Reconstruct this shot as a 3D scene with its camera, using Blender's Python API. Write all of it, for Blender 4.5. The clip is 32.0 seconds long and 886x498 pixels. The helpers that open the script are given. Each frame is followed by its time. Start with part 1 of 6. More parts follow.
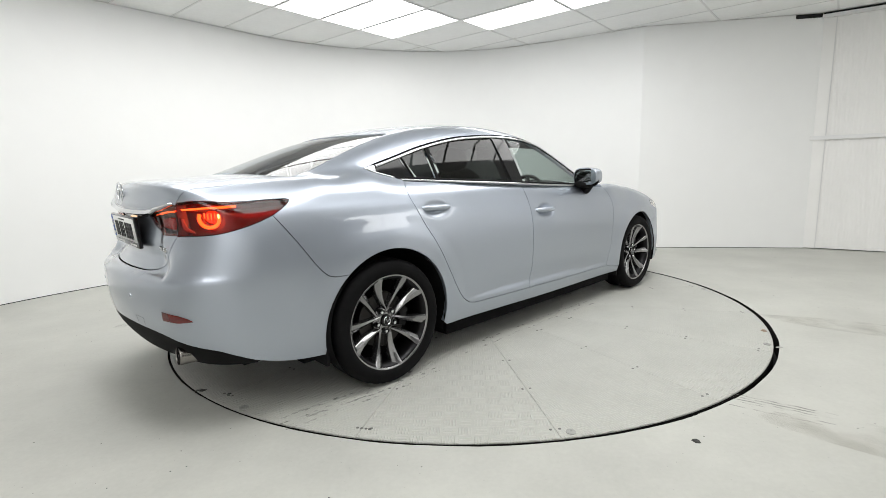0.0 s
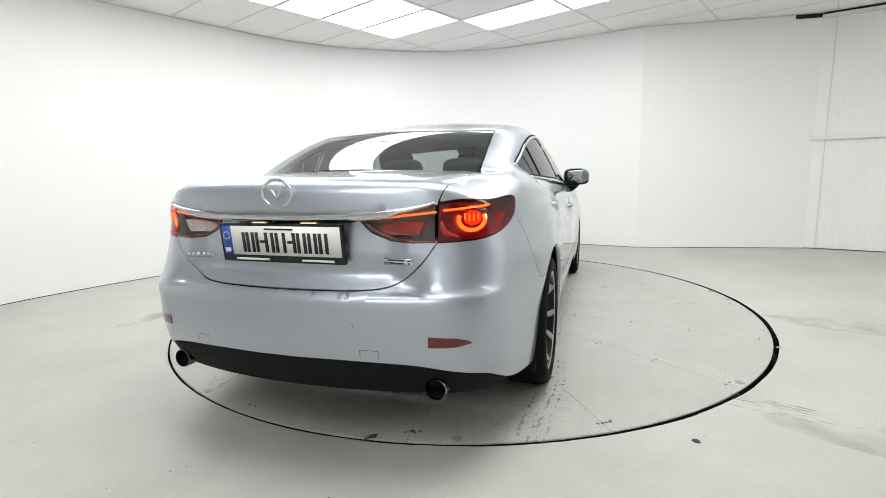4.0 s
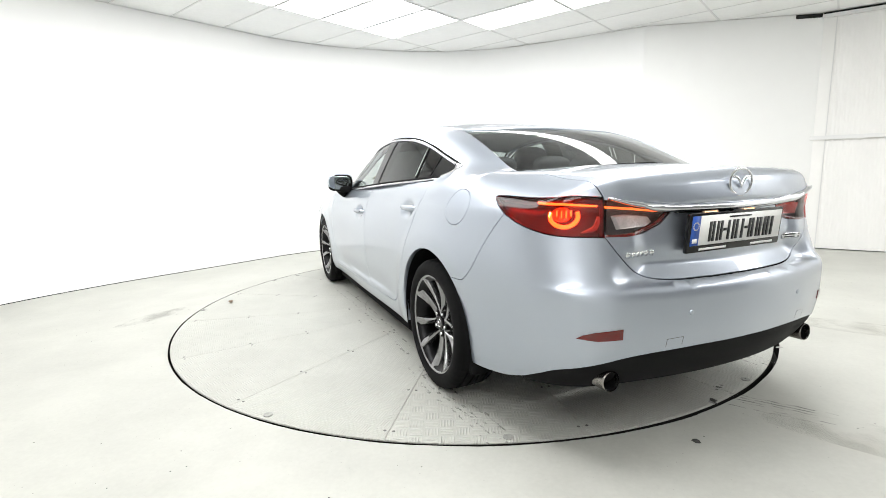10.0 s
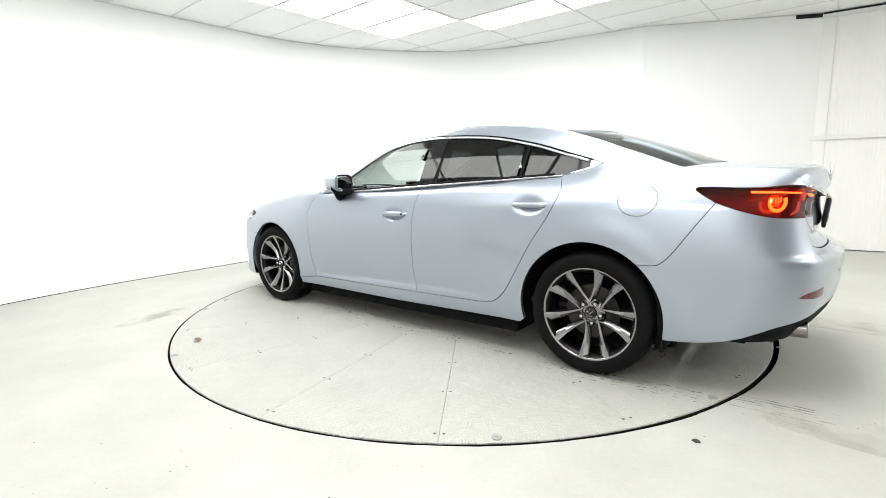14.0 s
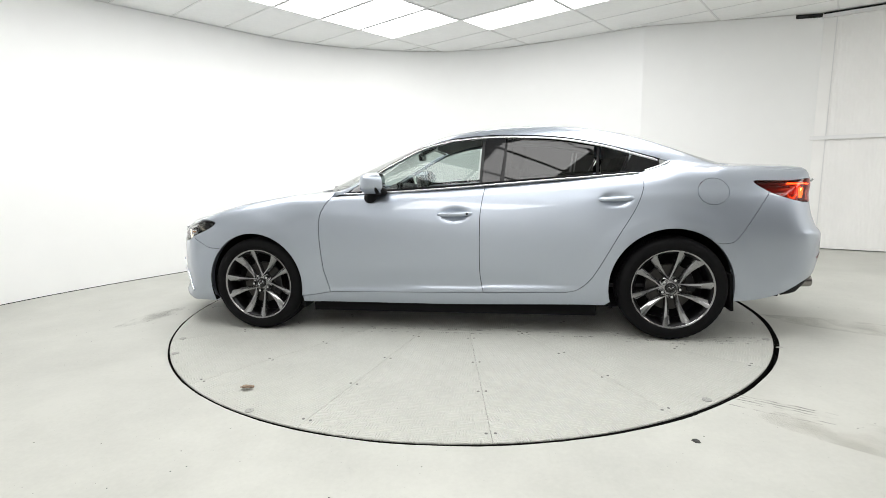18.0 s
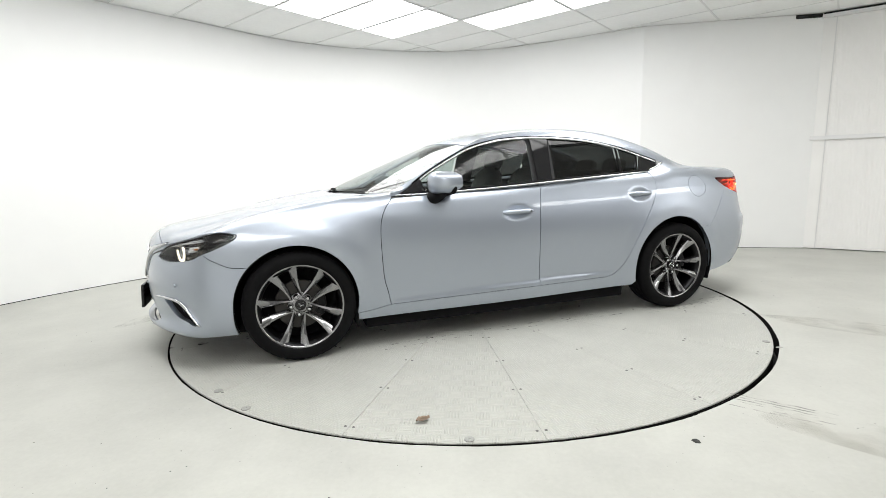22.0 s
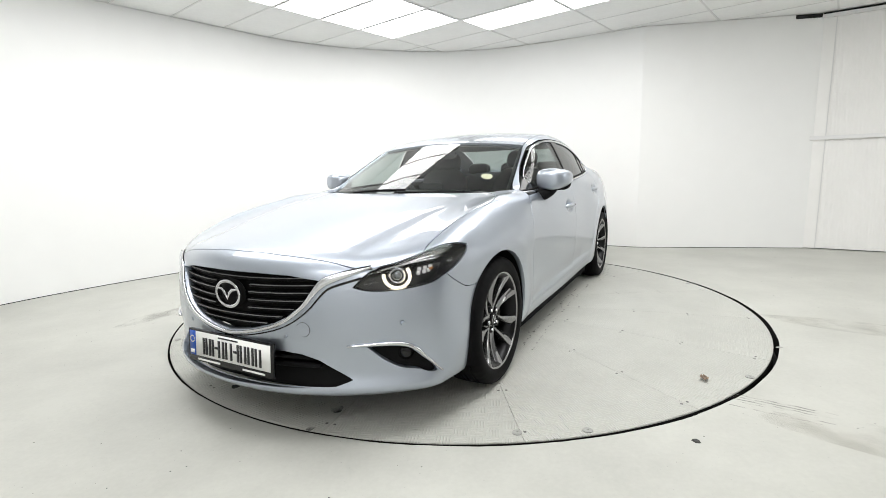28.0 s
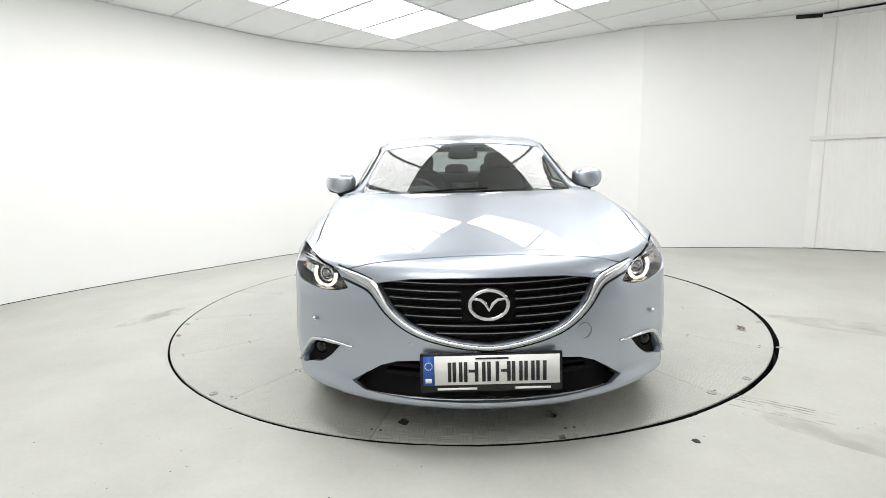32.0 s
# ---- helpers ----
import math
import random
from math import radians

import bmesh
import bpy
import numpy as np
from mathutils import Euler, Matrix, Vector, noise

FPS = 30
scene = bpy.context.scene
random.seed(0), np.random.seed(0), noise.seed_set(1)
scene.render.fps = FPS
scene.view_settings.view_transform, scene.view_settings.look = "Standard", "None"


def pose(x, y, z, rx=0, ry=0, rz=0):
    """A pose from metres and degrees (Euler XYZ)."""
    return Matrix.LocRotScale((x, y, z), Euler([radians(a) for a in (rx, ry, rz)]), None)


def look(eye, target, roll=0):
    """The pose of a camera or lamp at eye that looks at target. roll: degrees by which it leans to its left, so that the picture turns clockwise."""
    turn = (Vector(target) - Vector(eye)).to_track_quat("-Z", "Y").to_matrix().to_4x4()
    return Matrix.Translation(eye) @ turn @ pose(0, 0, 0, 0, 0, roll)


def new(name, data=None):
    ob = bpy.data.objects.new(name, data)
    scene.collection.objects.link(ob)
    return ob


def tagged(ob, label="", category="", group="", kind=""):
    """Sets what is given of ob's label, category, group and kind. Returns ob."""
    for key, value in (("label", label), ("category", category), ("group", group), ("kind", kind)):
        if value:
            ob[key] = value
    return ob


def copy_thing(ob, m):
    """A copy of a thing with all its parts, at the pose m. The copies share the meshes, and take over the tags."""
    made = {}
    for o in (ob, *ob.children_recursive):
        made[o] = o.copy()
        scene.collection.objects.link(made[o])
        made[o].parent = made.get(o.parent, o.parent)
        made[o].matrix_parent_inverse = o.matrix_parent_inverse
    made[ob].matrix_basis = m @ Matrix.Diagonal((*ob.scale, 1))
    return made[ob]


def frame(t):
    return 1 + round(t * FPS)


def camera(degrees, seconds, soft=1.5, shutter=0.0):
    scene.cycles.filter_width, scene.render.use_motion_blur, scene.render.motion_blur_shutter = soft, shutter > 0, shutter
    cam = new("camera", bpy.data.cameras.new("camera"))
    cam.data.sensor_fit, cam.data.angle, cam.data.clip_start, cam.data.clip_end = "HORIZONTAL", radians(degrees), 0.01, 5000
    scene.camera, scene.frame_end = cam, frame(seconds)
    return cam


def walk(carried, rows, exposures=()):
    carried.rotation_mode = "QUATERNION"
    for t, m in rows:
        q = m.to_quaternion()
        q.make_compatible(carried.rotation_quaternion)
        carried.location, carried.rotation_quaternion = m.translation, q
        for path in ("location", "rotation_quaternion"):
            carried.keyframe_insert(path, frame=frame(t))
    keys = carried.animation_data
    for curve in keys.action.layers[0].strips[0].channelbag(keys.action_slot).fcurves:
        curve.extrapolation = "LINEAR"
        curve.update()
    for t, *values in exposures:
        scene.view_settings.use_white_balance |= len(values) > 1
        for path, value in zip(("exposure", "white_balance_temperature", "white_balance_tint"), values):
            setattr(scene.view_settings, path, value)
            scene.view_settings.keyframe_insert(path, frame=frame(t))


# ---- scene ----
cam = camera(85.3, 32.0, soft=0.7)
EYE = Vector((0.0, -4.0741, 1.1127))
YAW, TILT = radians(-2.315), radians(9.1813)
AIM = EYE + Vector((math.sin(YAW) * math.cos(TILT), math.cos(YAW) * math.cos(TILT), -math.sin(TILT)))
VIEW = look(EYE, AIM, -1.4235)
walk(cam, [(0.0, VIEW), (32.0, VIEW)],
     exposures=[(0.0, -0.26), (3.5, -0.26), (5.3, 0.32), (14.5, 0.32), (16.2, -0.03), (32.0, -0.03)])

# the turntable turns at an even rate; the car faces +x at zero degrees
TURN_START, TURN_RATE = 45.796, 7.0868


def turned(t):
    return pose(0, 0, 0, 0, 0, TURN_START + TURN_RATE * t)

CEIL = 2.90
world = bpy.data.worlds.new("world")
scene.world = world
world.use_nodes = True
world.node_tree.nodes["Background"].inputs[0].default_value = (0.8, 0.85, 0.9, 1)
world.node_tree.nodes["Background"].inputs[1].default_value = 0.1

def nodes_of(name):
    m = bpy.data.materials.new(name)
    m.use_nodes = True
    nt = m.node_tree
    return m, nt, nt.nodes["Principled BSDF"]


def rgb(c):
    return (c[0], c[1], c[2], 1.0) if len(c) == 3 else c


def plain(name, color, rough=0.5, metal=0.0, coat=0.0, spec=0.5, vary=0.06, scale=30.0, bump=0.0, bump_scale=200.0, emit=None, power=0.0):
    """A surface with slight variation at two scales and an optional fine relief."""
    m, nt, b = nodes_of(name)
    b.inputs["Roughness"].default_value = rough
    b.inputs["Metallic"].default_value = metal
    b.inputs["Coat Weight"].default_value = coat
    b.inputs["Coat Roughness"].default_value = 0.03
    b.inputs["Specular IOR Level"].default_value = spec
    tc = nt.nodes.new("ShaderNodeTexCoord")
    if vary > 0:
        n1, n2 = nt.nodes.new("ShaderNodeTexNoise"), nt.nodes.new("ShaderNodeTexNoise")
        n1.inputs["Scale"].default_value, n2.inputs["Scale"].default_value = scale, scale * 0.09
        n1.inputs["Detail"].default_value, n2.inputs["Detail"].default_value = 4, 3
        mixn = nt.nodes.new("ShaderNodeMath")
        mixn.operation = "ADD"
        mp = nt.nodes.new("ShaderNodeMapRange")
        mp.inputs["From Min"].default_value, mp.inputs["From Max"].default_value = 0.6, 1.4
        mp.inputs["To Min"].default_value, mp.inputs["To Max"].default_value = 1 - vary, 1 + vary
        col = nt.nodes.new("ShaderNodeVectorMath")
        col.operation = "SCALE"
        col.inputs[0].default_value = color[:3]
        for n in (n1, n2):
            nt.links.new(tc.outputs["Object"], n.inputs["Vector"])
        nt.links.new(n1.outputs["Fac"], mixn.inputs[0])
        nt.links.new(n2.outputs["Fac"], mixn.inputs[1])
        nt.links.new(mixn.outputs[0], mp.inputs["Value"])
        nt.links.new(mp.outputs[0], col.inputs["Scale"])
        nt.links.new(col.outputs[0], b.inputs["Base Color"])
    else:
        b.inputs["Base Color"].default_value = rgb(color)
    if bump > 0:
        n3, bp = nt.nodes.new("ShaderNodeTexNoise"), nt.nodes.new("ShaderNodeBump")
        n3.inputs["Scale"].default_value = bump_scale
        n3.inputs["Detail"].default_value = 3
        bp.inputs["Strength"].default_value = bump
        bp.inputs["Distance"].default_value = 0.002
        nt.links.new(tc.outputs["Object"], n3.inputs["Vector"])
        nt.links.new(n3.outputs["Fac"], bp.inputs["Height"])
        nt.links.new(bp.outputs[0], b.inputs["Normal"])
    if emit:
        b.inputs["Emission Color"].default_value = rgb(emit)
        b.inputs["Emission Strength"].default_value = power
    return m


def glass(name, tint, rough=0.0, ior=1.5):
    """A thin pane: what is behind it shows through, tinted, under a mirror reflection."""
    m, nt, b = nodes_of(name)
    nt.nodes.remove(b)
    out = nt.nodes["Material Output"]
    tr, gl, mx, lw, pw, fr = (nt.nodes.new(k) for k in ("ShaderNodeBsdfTransparent", "ShaderNodeBsdfGlossy", "ShaderNodeMixShader", "ShaderNodeLayerWeight", "ShaderNodeMath", "ShaderNodeMapRange"))
    tr.inputs[0].default_value = rgb(tint)
    gl.inputs["Roughness"].default_value = rough
    lw.inputs["Blend"].default_value = 0.5
    pw.operation = "POWER"
    pw.inputs[1].default_value = 5.0
    fr.inputs["To Min"].default_value = ((ior - 1) / (ior + 1)) ** 2
    nt.links.new(lw.outputs["Facing"], pw.inputs[0])
    nt.links.new(pw.outputs[0], fr.inputs["Value"])
    nt.links.new(fr.outputs[0], mx.inputs[0])
    nt.links.new(tr.outputs[0], mx.inputs[1])
    nt.links.new(gl.outputs[0], mx.inputs[2])
    nt.links.new(mx.outputs[0], out.inputs[0])
    return m


def car_paint(name, color):
    """Metallic paint: fine flakes under a clear coat."""
    m, nt, b = nodes_of(name)
    b.inputs["Metallic"].default_value = 0.9
    b.inputs["Roughness"].default_value = 0.36
    b.inputs["Coat Weight"].default_value = 1.0
    b.inputs["Coat Roughness"].default_value = 0.015
    b.inputs["Coat IOR"].default_value = 1.6
    tc, vo, mp, hs, nz = (nt.nodes.new(k) for k in ("ShaderNodeTexCoord", "ShaderNodeTexVoronoi", "ShaderNodeMapRange", "ShaderNodeVectorMath", "ShaderNodeTexNoise"))
    vo.inputs["Scale"].default_value = 900
    nz.inputs["Scale"].default_value = 1.6
    mp.inputs["To Min"].default_value, mp.inputs["To Max"].default_value = 0.93, 1.07
    hs.operation = "SCALE"
    hs.inputs[0].default_value = color
    nt.links.new(tc.outputs["Object"], vo.inputs["Vector"])
    nt.links.new(vo.outputs["Color"], mp.inputs["Value"])
    nt.links.new(mp.outputs[0], hs.inputs["Scale"])
    nt.links.new(hs.outputs[0], b.inputs["Base Color"])
    m2 = nt.nodes.new("ShaderNodeMapRange")
    m2.inputs["To Min"].default_value, m2.inputs["To Max"].default_value = 0.37, 0.41
    nt.links.new(tc.outputs["Object"], nz.inputs["Vector"])
    nt.links.new(nz.outputs["Fac"], m2.inputs["Value"])
    nt.links.new(m2.outputs[0], b.inputs["Roughness"])
    return m


def floor_paint(name, color, tread=False):
    """Worn grey floor paint: cloudy dirt, small specks and, for steel plates, a raised five-bar tread."""
    m, nt, b = nodes_of(name)
    L = nt.links.new

    def math_node(op, a, c=None, clamp=False):
        n = nt.nodes.new("ShaderNodeMath")
        n.operation, n.use_clamp = op, clamp
        for k, v in ((0, a), (1, c)):
            if v is None:
                continue
            if isinstance(v, (int, float)):
                n.inputs[k].default_value = v
            else:
                L(v, n.inputs[k])
        return n.outputs[0]

    def noise_node(scale, detail=4, rough=0.5):
        n = nt.nodes.new("ShaderNodeTexNoise")
        n.inputs["Scale"].default_value, n.inputs["Detail"].default_value, n.inputs["Roughness"].default_value = scale, detail, rough
        L(tc.outputs["Object"], n.inputs["Vector"])
        return n.outputs["Fac"]
    tc = nt.nodes.new("ShaderNodeTexCoord")
    cloud, fine, patch = noise_node(1.3, 5, 0.6), noise_node(45, 6, 0.65), noise_node(6.5, 4, 0.6)
    dirt = math_node("MULTIPLY", math_node("SUBTRACT", cloud, 0.52), 0.45)
    grain = math_node("MULTIPLY", math_node("SUBTRACT", fine, 0.5), 0.16)
    mott = math_node("MULTIPLY", math_node("SUBTRACT", patch, 0.5), 0.13)
    spots = math_node("MULTIPLY", math_node("GREATER_THAN", noise_node(120, 2, 0.4), 0.755), -0.28)
    total = math_node("ADD", math_node("ADD", dirt, grain), math_node("ADD", mott, spots))
    scale = math_node("ADD", math_node("MAXIMUM", math_node("MINIMUM", total, 0.07), -0.4), 1.0)
    col = nt.nodes.new("ShaderNodeVectorMath")
    col.operation = "SCALE"
    col.inputs[0].default_value = color
    L(scale, col.inputs["Scale"])
    L(col.outputs[0], b.inputs["Base Color"])
    b.inputs["Specular IOR Level"].default_value = 0.22
    rg = math_node("ADD", math_node("MULTIPLY", patch, 0.2), 0.40)
    L(rg, b.inputs["Roughness"])
    bump = nt.nodes.new("ShaderNodeBump")
    bump.inputs["Distance"].default_value = 0.003
    bump.inputs["Strength"].default_value = 0.25
    height = math_node("MULTIPLY", fine, 0.35)
    if tread:
        sep = nt.nodes.new("ShaderNodeSeparateXYZ")
        L(tc.outputs["Object"], sep.inputs[0])
        u, v = math_node("MULTIPLY", sep.outputs[0], 1 / 0.068), math_node("MULTIPLY", sep.outputs[1], 1 / 0.068)
        fu, fv = math_node("SUBTRACT", math_node("FRACT", u), 0.5), math_node("SUBTRACT", math_node("FRACT", v), 0.5)
        odd = math_node("FLOORED_MODULO", math_node("ADD", math_node("FLOOR", u), math_node("FLOOR", v)), 2.0)
        even = math_node("SUBTRACT", 1.0, odd)
        a1 = math_node("ADD", math_node("MULTIPLY", fu, even), math_node("MULTIPLY", fv, odd))
        a2 = math_node("ADD", math_node("MULTIPLY", fv, even), math_node("MULTIPLY", fu, odd))
        bars = math_node("MAXIMUM", math_node("COSINE", math_node("MULTIPLY", a1, 2 * math.pi * 5)), 0.0)
        long = math_node("LESS_THAN", math_node("ABSOLUTE", a2), 0.40)
        wide = math_node("LESS_THAN", math_node("ABSOLUTE", a1), 0.46)
        tr = math_node("MULTIPLY", math_node("MULTIPLY", bars, long), wide)
        wear = math_node("ADD", math_node("MULTIPLY", cloud, 1.6), -0.25, True)
        height = math_node("ADD", height, math_node("MULTIPLY", tr, wear))
        bump.inputs["Strength"].default_value = 1.0
        bump.inputs["Distance"].default_value = 0.004
        lift = math_node("MULTIPLY", math_node("MULTIPLY", tr, wear), 0.16)
        L(math_node("ADD", scale, math_node("SUBTRACT", lift, 0.030)), col.inputs["Scale"])
    L(height, bump.inputs["Height"])
    L(bump.outputs[0], b.inputs["Normal"])
    return m


def smear(name, color, cover, stretch):
    """A thin, patchy mark on the floor."""
    m, nt, b = nodes_of(name)
    b.inputs["Base Color"].default_value = rgb(color)
    b.inputs["Roughness"].default_value = 0.8
    tc, mpg, nz, mr = (nt.nodes.new(k) for k in ("ShaderNodeTexCoord", "ShaderNodeMapping", "ShaderNodeTexNoise", "ShaderNodeMapRange"))
    mpg.inputs["Scale"].default_value = stretch
    nz.inputs["Scale"].default_value, nz.inputs["Detail"].default_value = 14, 5
    mr.inputs["From Min"].default_value, mr.inputs["From Max"].default_value = 0.42, 0.62
    mr.inputs["To Max"].default_value = cover
    nt.links.new(tc.outputs["Object"], mpg.inputs[0])
    nt.links.new(mpg.outputs[0], nz.inputs["Vector"])
    nt.links.new(nz.outputs["Fac"], mr.inputs["Value"])
    nt.links.new(mr.outputs[0], b.inputs["Alpha"])
    return m


# dark tone of the unseen screens that darken the car's reflections
DARKREFLECT = plain("reflection_dark", (0.30, 0.30, 0.305), 0.8, vary=0.1, scale=3)
GREYWALL = plain("grey_wall_paint", (0.85, 0.85, 0.84), 0.6, vary=0.04, scale=4)
WALL = plain("white_wall_paint", (0.90, 0.905, 0.90), 0.55, vary=0.012, scale=5, bump=0.06, bump_scale=90)
DOORWHITE = plain("white_steel_sheet", (0.89, 0.885, 0.87), 0.5, vary=0.03, scale=3)
FLOOR = floor_paint("floor_paint", (0.485, 0.488, 0.452))
DECK = floor_paint("tread_plate_paint", (0.49, 0.494, 0.458), True)
DARK = plain("dark_gap", (0.012, 0.012, 0.012), 0.9)
STEEL = plain("worn_bolt_steel", (0.16, 0.155, 0.15), 0.5, metal=0.6, vary=0.2, scale=200)
WASHER = plain("painted_washer", (0.36, 0.36, 0.34), 0.5, metal=0.2, vary=0.2, scale=200)
GRILLEBLACK = plain("grille_black", (0.004, 0.004, 0.0042), 0.5, spec=0.1, vary=0.02)
BARGREY = plain("grille_bar_grey", (0.22, 0.22, 0.225), 0.4, metal=0.5, vary=0.03)
LAMPSILVER = plain("lamp_bezel_black", (0.016, 0.016, 0.017), 0.16, spec=0.5, vary=0.04, scale=60)
LAMPGREY = plain("lamp_bezel_grey", (0.075, 0.070, 0.070), 0.35, vary=0.05, scale=60)
# near-black for disc rim and pit wall, so the ring gap reads black
RIMBLACK = plain("near_black_rim", (0.014, 0.013, 0.012), 0.9, spec=0.1, vary=0.3, scale=40)
CEILING = plain("ceiling_tile", (0.88, 0.885, 0.88), 0.85, vary=0.03, scale=25, bump=0.1)
GRID = plain("ceiling_grid", (0.76, 0.76, 0.76), 0.5, vary=0.02)
FRAMEWHITE = plain("light_frame", (0.8, 0.8, 0.8), 0.5, vary=0.01)
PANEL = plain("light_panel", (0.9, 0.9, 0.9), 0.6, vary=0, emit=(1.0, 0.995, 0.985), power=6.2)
LEAF = plain("dry_leaf", (0.36, 0.27, 0.20), 0.8, vary=0.35, scale=60)
CHIP = plain("dark_chip", (0.04, 0.04, 0.038), 0.8, vary=0.3)
RUBBERMARK = smear("rubber_mark", (0.24, 0.22, 0.19), 0.5, (1, 1, 1))
TRACKDIRT = smear("track_dirt", (0.20, 0.19, 0.17), 0.5, (2, 2, 1))
OILSPOT = smear("oil_spot", (0.05, 0.048, 0.045), 0.95, (0.6, 0.6, 1))
DUSTMARK = smear("brown_dust", (0.40, 0.37, 0.31), 0.25, (0.35, 0.35, 1))
DIRTMARK = smear("dark_dirt", (0.25, 0.24, 0.22), 0.26, (0.5, 0.5, 1))

# low mirror colour stands in for the dark surroundings the door mirrors reflect
MIRRORGLASS = plain("darkened_mirror", (0.30, 0.33, 0.34), 0.02, metal=1.0, vary=0)
PAINT = car_paint("silver_paint", (0.420, 0.460, 0.528))
PRIMER = plain("dark_primer", (0.009, 0.009, 0.0095), 0.9, spec=0.05)
TYRE = plain("tyre_rubber", (0.0065, 0.0065, 0.007), 0.7, spec=0.08, vary=0.15, scale=60, bump=0.15)
RIM = plain("gunmetal_alloy", (0.31, 0.31, 0.315), 0.18, metal=0.95, vary=0.05, scale=80)
BARREL = plain("dark_alloy", (0.018, 0.018, 0.019), 0.32, metal=0.9)
DISC = plain("brake_steel", (0.045, 0.043, 0.041), 0.4, metal=0.9, vary=0.1, scale=90)
CHROME = plain("chrome", (0.66, 0.67, 0.69), 0.06, metal=1.0, vary=0.01)
SATIN = plain("satin_silver", (0.70, 0.71, 0.73), 0.14, metal=0.9, vary=0.02)
PIANO = plain("gloss_black", (0.008, 0.008, 0.009), 0.06, spec=0.35, vary=0.02)
PLASTIC = plain("black_plastic", (0.009, 0.009, 0.0095), 0.65, spec=0.08, vary=0.1, scale=120, bump=0.12)
TRIM = plain("dark_cabin_trim", (0.042, 0.042, 0.044), 0.6, spec=0.3, vary=0.1, scale=50, bump=0.15)
LEATHER = plain("black_leather", (0.045, 0.044, 0.044), 0.45, vary=0.12, scale=40, bump=0.06, bump_scale=140)
HEADLINER = plain("grey_headliner", (0.40, 0.40, 0.39), 0.9, vary=0.05, scale=60)
WINDSCREEN = glass("clear_glass", (0.74, 0.80, 0.78), 0.0, 1.7)
SIDEGLASS = glass("green_glass", (0.62, 0.68, 0.66), 0.0, 1.52)
PRIVACY = glass("privacy_glass", (0.05, 0.053, 0.053), 0.0, 1.52)
REARGLASS = glass("tinted_rear_glass", (0.50, 0.55, 0.54), 0.0, 1.7)
LENS = glass("clear_lens", (0.93, 0.93, 0.94), 0.02)
REDLENS = glass("red_lens", (0.70, 0.07, 0.05), 0.02)
SMOKE = glass("smoked_lens", (0.86, 0.82, 0.82), 0.02)
RED = plain("red_plastic", (0.13, 0.004, 0.003), 0.15, coat=1.0, vary=0.06, scale=200)
LED_RED = plain("led_red", (0.6, 0.05, 0.02), 0.4, vary=0, emit=(1.0, 0.58, 0.10), power=8.0)
LED_ORANGE = plain("led_orange", (0.6, 0.05, 0.02), 0.4, vary=0, emit=(1.0, 0.13, 0.02), power=2.2)
LED_CORE = plain("led_core", (0.6, 0.03, 0.02), 0.4, vary=0, emit=(1.0, 0.20, 0.03), power=2.4)
LED_WHITE = plain("led_white", (0.9, 0.9, 0.9), 0.4, vary=0, emit=(1.0, 0.88, 0.64), power=1.8)
LED_WARM = plain("plate_light", (0.9, 0.7, 0.5), 0.4, vary=0, emit=(1.0, 0.62, 0.36), power=1.6)
FOGRED = plain("fog_light_red", (0.42, 0.030, 0.026), 0.25, vary=0.1, scale=160, bump=0.5, bump_scale=120)
REFLECTOR = plain("red_reflector", (0.12, 0.004, 0.003), 0.10, spec=0.4, coat=0.6, vary=0.12, scale=300)
AMBER = plain("amber", (0.34, 0.15, 0.05), 0.25, vary=0.05)
CLEARCUT = plain("cut_crystal", (0.74, 0.75, 0.76), 0.2, metal=0.2, vary=0.3, scale=160, bump=0.8, bump_scale=120)
PLATE = plain("plate_white", (0.86, 0.86, 0.84), 0.4, vary=0.02)
BLUE = plain("plate_blue", (0.02, 0.09, 0.42), 0.4, vary=0.02)
INK = plain("plate_ink", (0.012, 0.012, 0.014), 0.45, vary=0.02)
PIPE = plain("exhaust_steel", (0.28, 0.265, 0.25), 0.22, metal=1.0, vary=0.1, scale=40)
STICKER = plain("yellow_paper", (0.74, 0.68, 0.50), 0.6, vary=0.15, scale=120)

# ---- shape of the car: x forward, y to its left, z up; metres ----
def table(*pairs):
    """A smooth curve through a few pairs (position, value)."""
    xs = np.array([p[0] for p in pairs], float)
    ys = np.array([p[1] for p in pairs], float)
    o = np.argsort(xs)
    xs, ys = xs[o], ys[o]
    h, d = np.diff(xs), np.diff(ys) / np.diff(xs)
    s = np.zeros_like(ys)
    s[0], s[-1] = d[0], d[-1]
    for i in range(1, len(xs) - 1):
        s[i] = 0 if d[i - 1] * d[i] <= 0 else (h[i - 1] + h[i]) / (h[i] / d[i - 1] + h[i - 1] / d[i])

    def value(x):
        x = np.clip(np.asarray(x, float), xs[0], xs[-1])
        k = np.clip(np.searchsorted(xs, x, side="right") - 1, 0, len(xs) - 2)
        u = (x - xs[k]) / h[k]
        return ((2 * u**3 - 3 * u**2 + 1) * ys[k] + (u**3 - 2 * u**2 + u) * h[k] * s[k]
                + (3 * u**2 - 2 * u**3) * ys[k + 1] + (u**3 - u**2) * h[k] * s[k + 1])
    return value


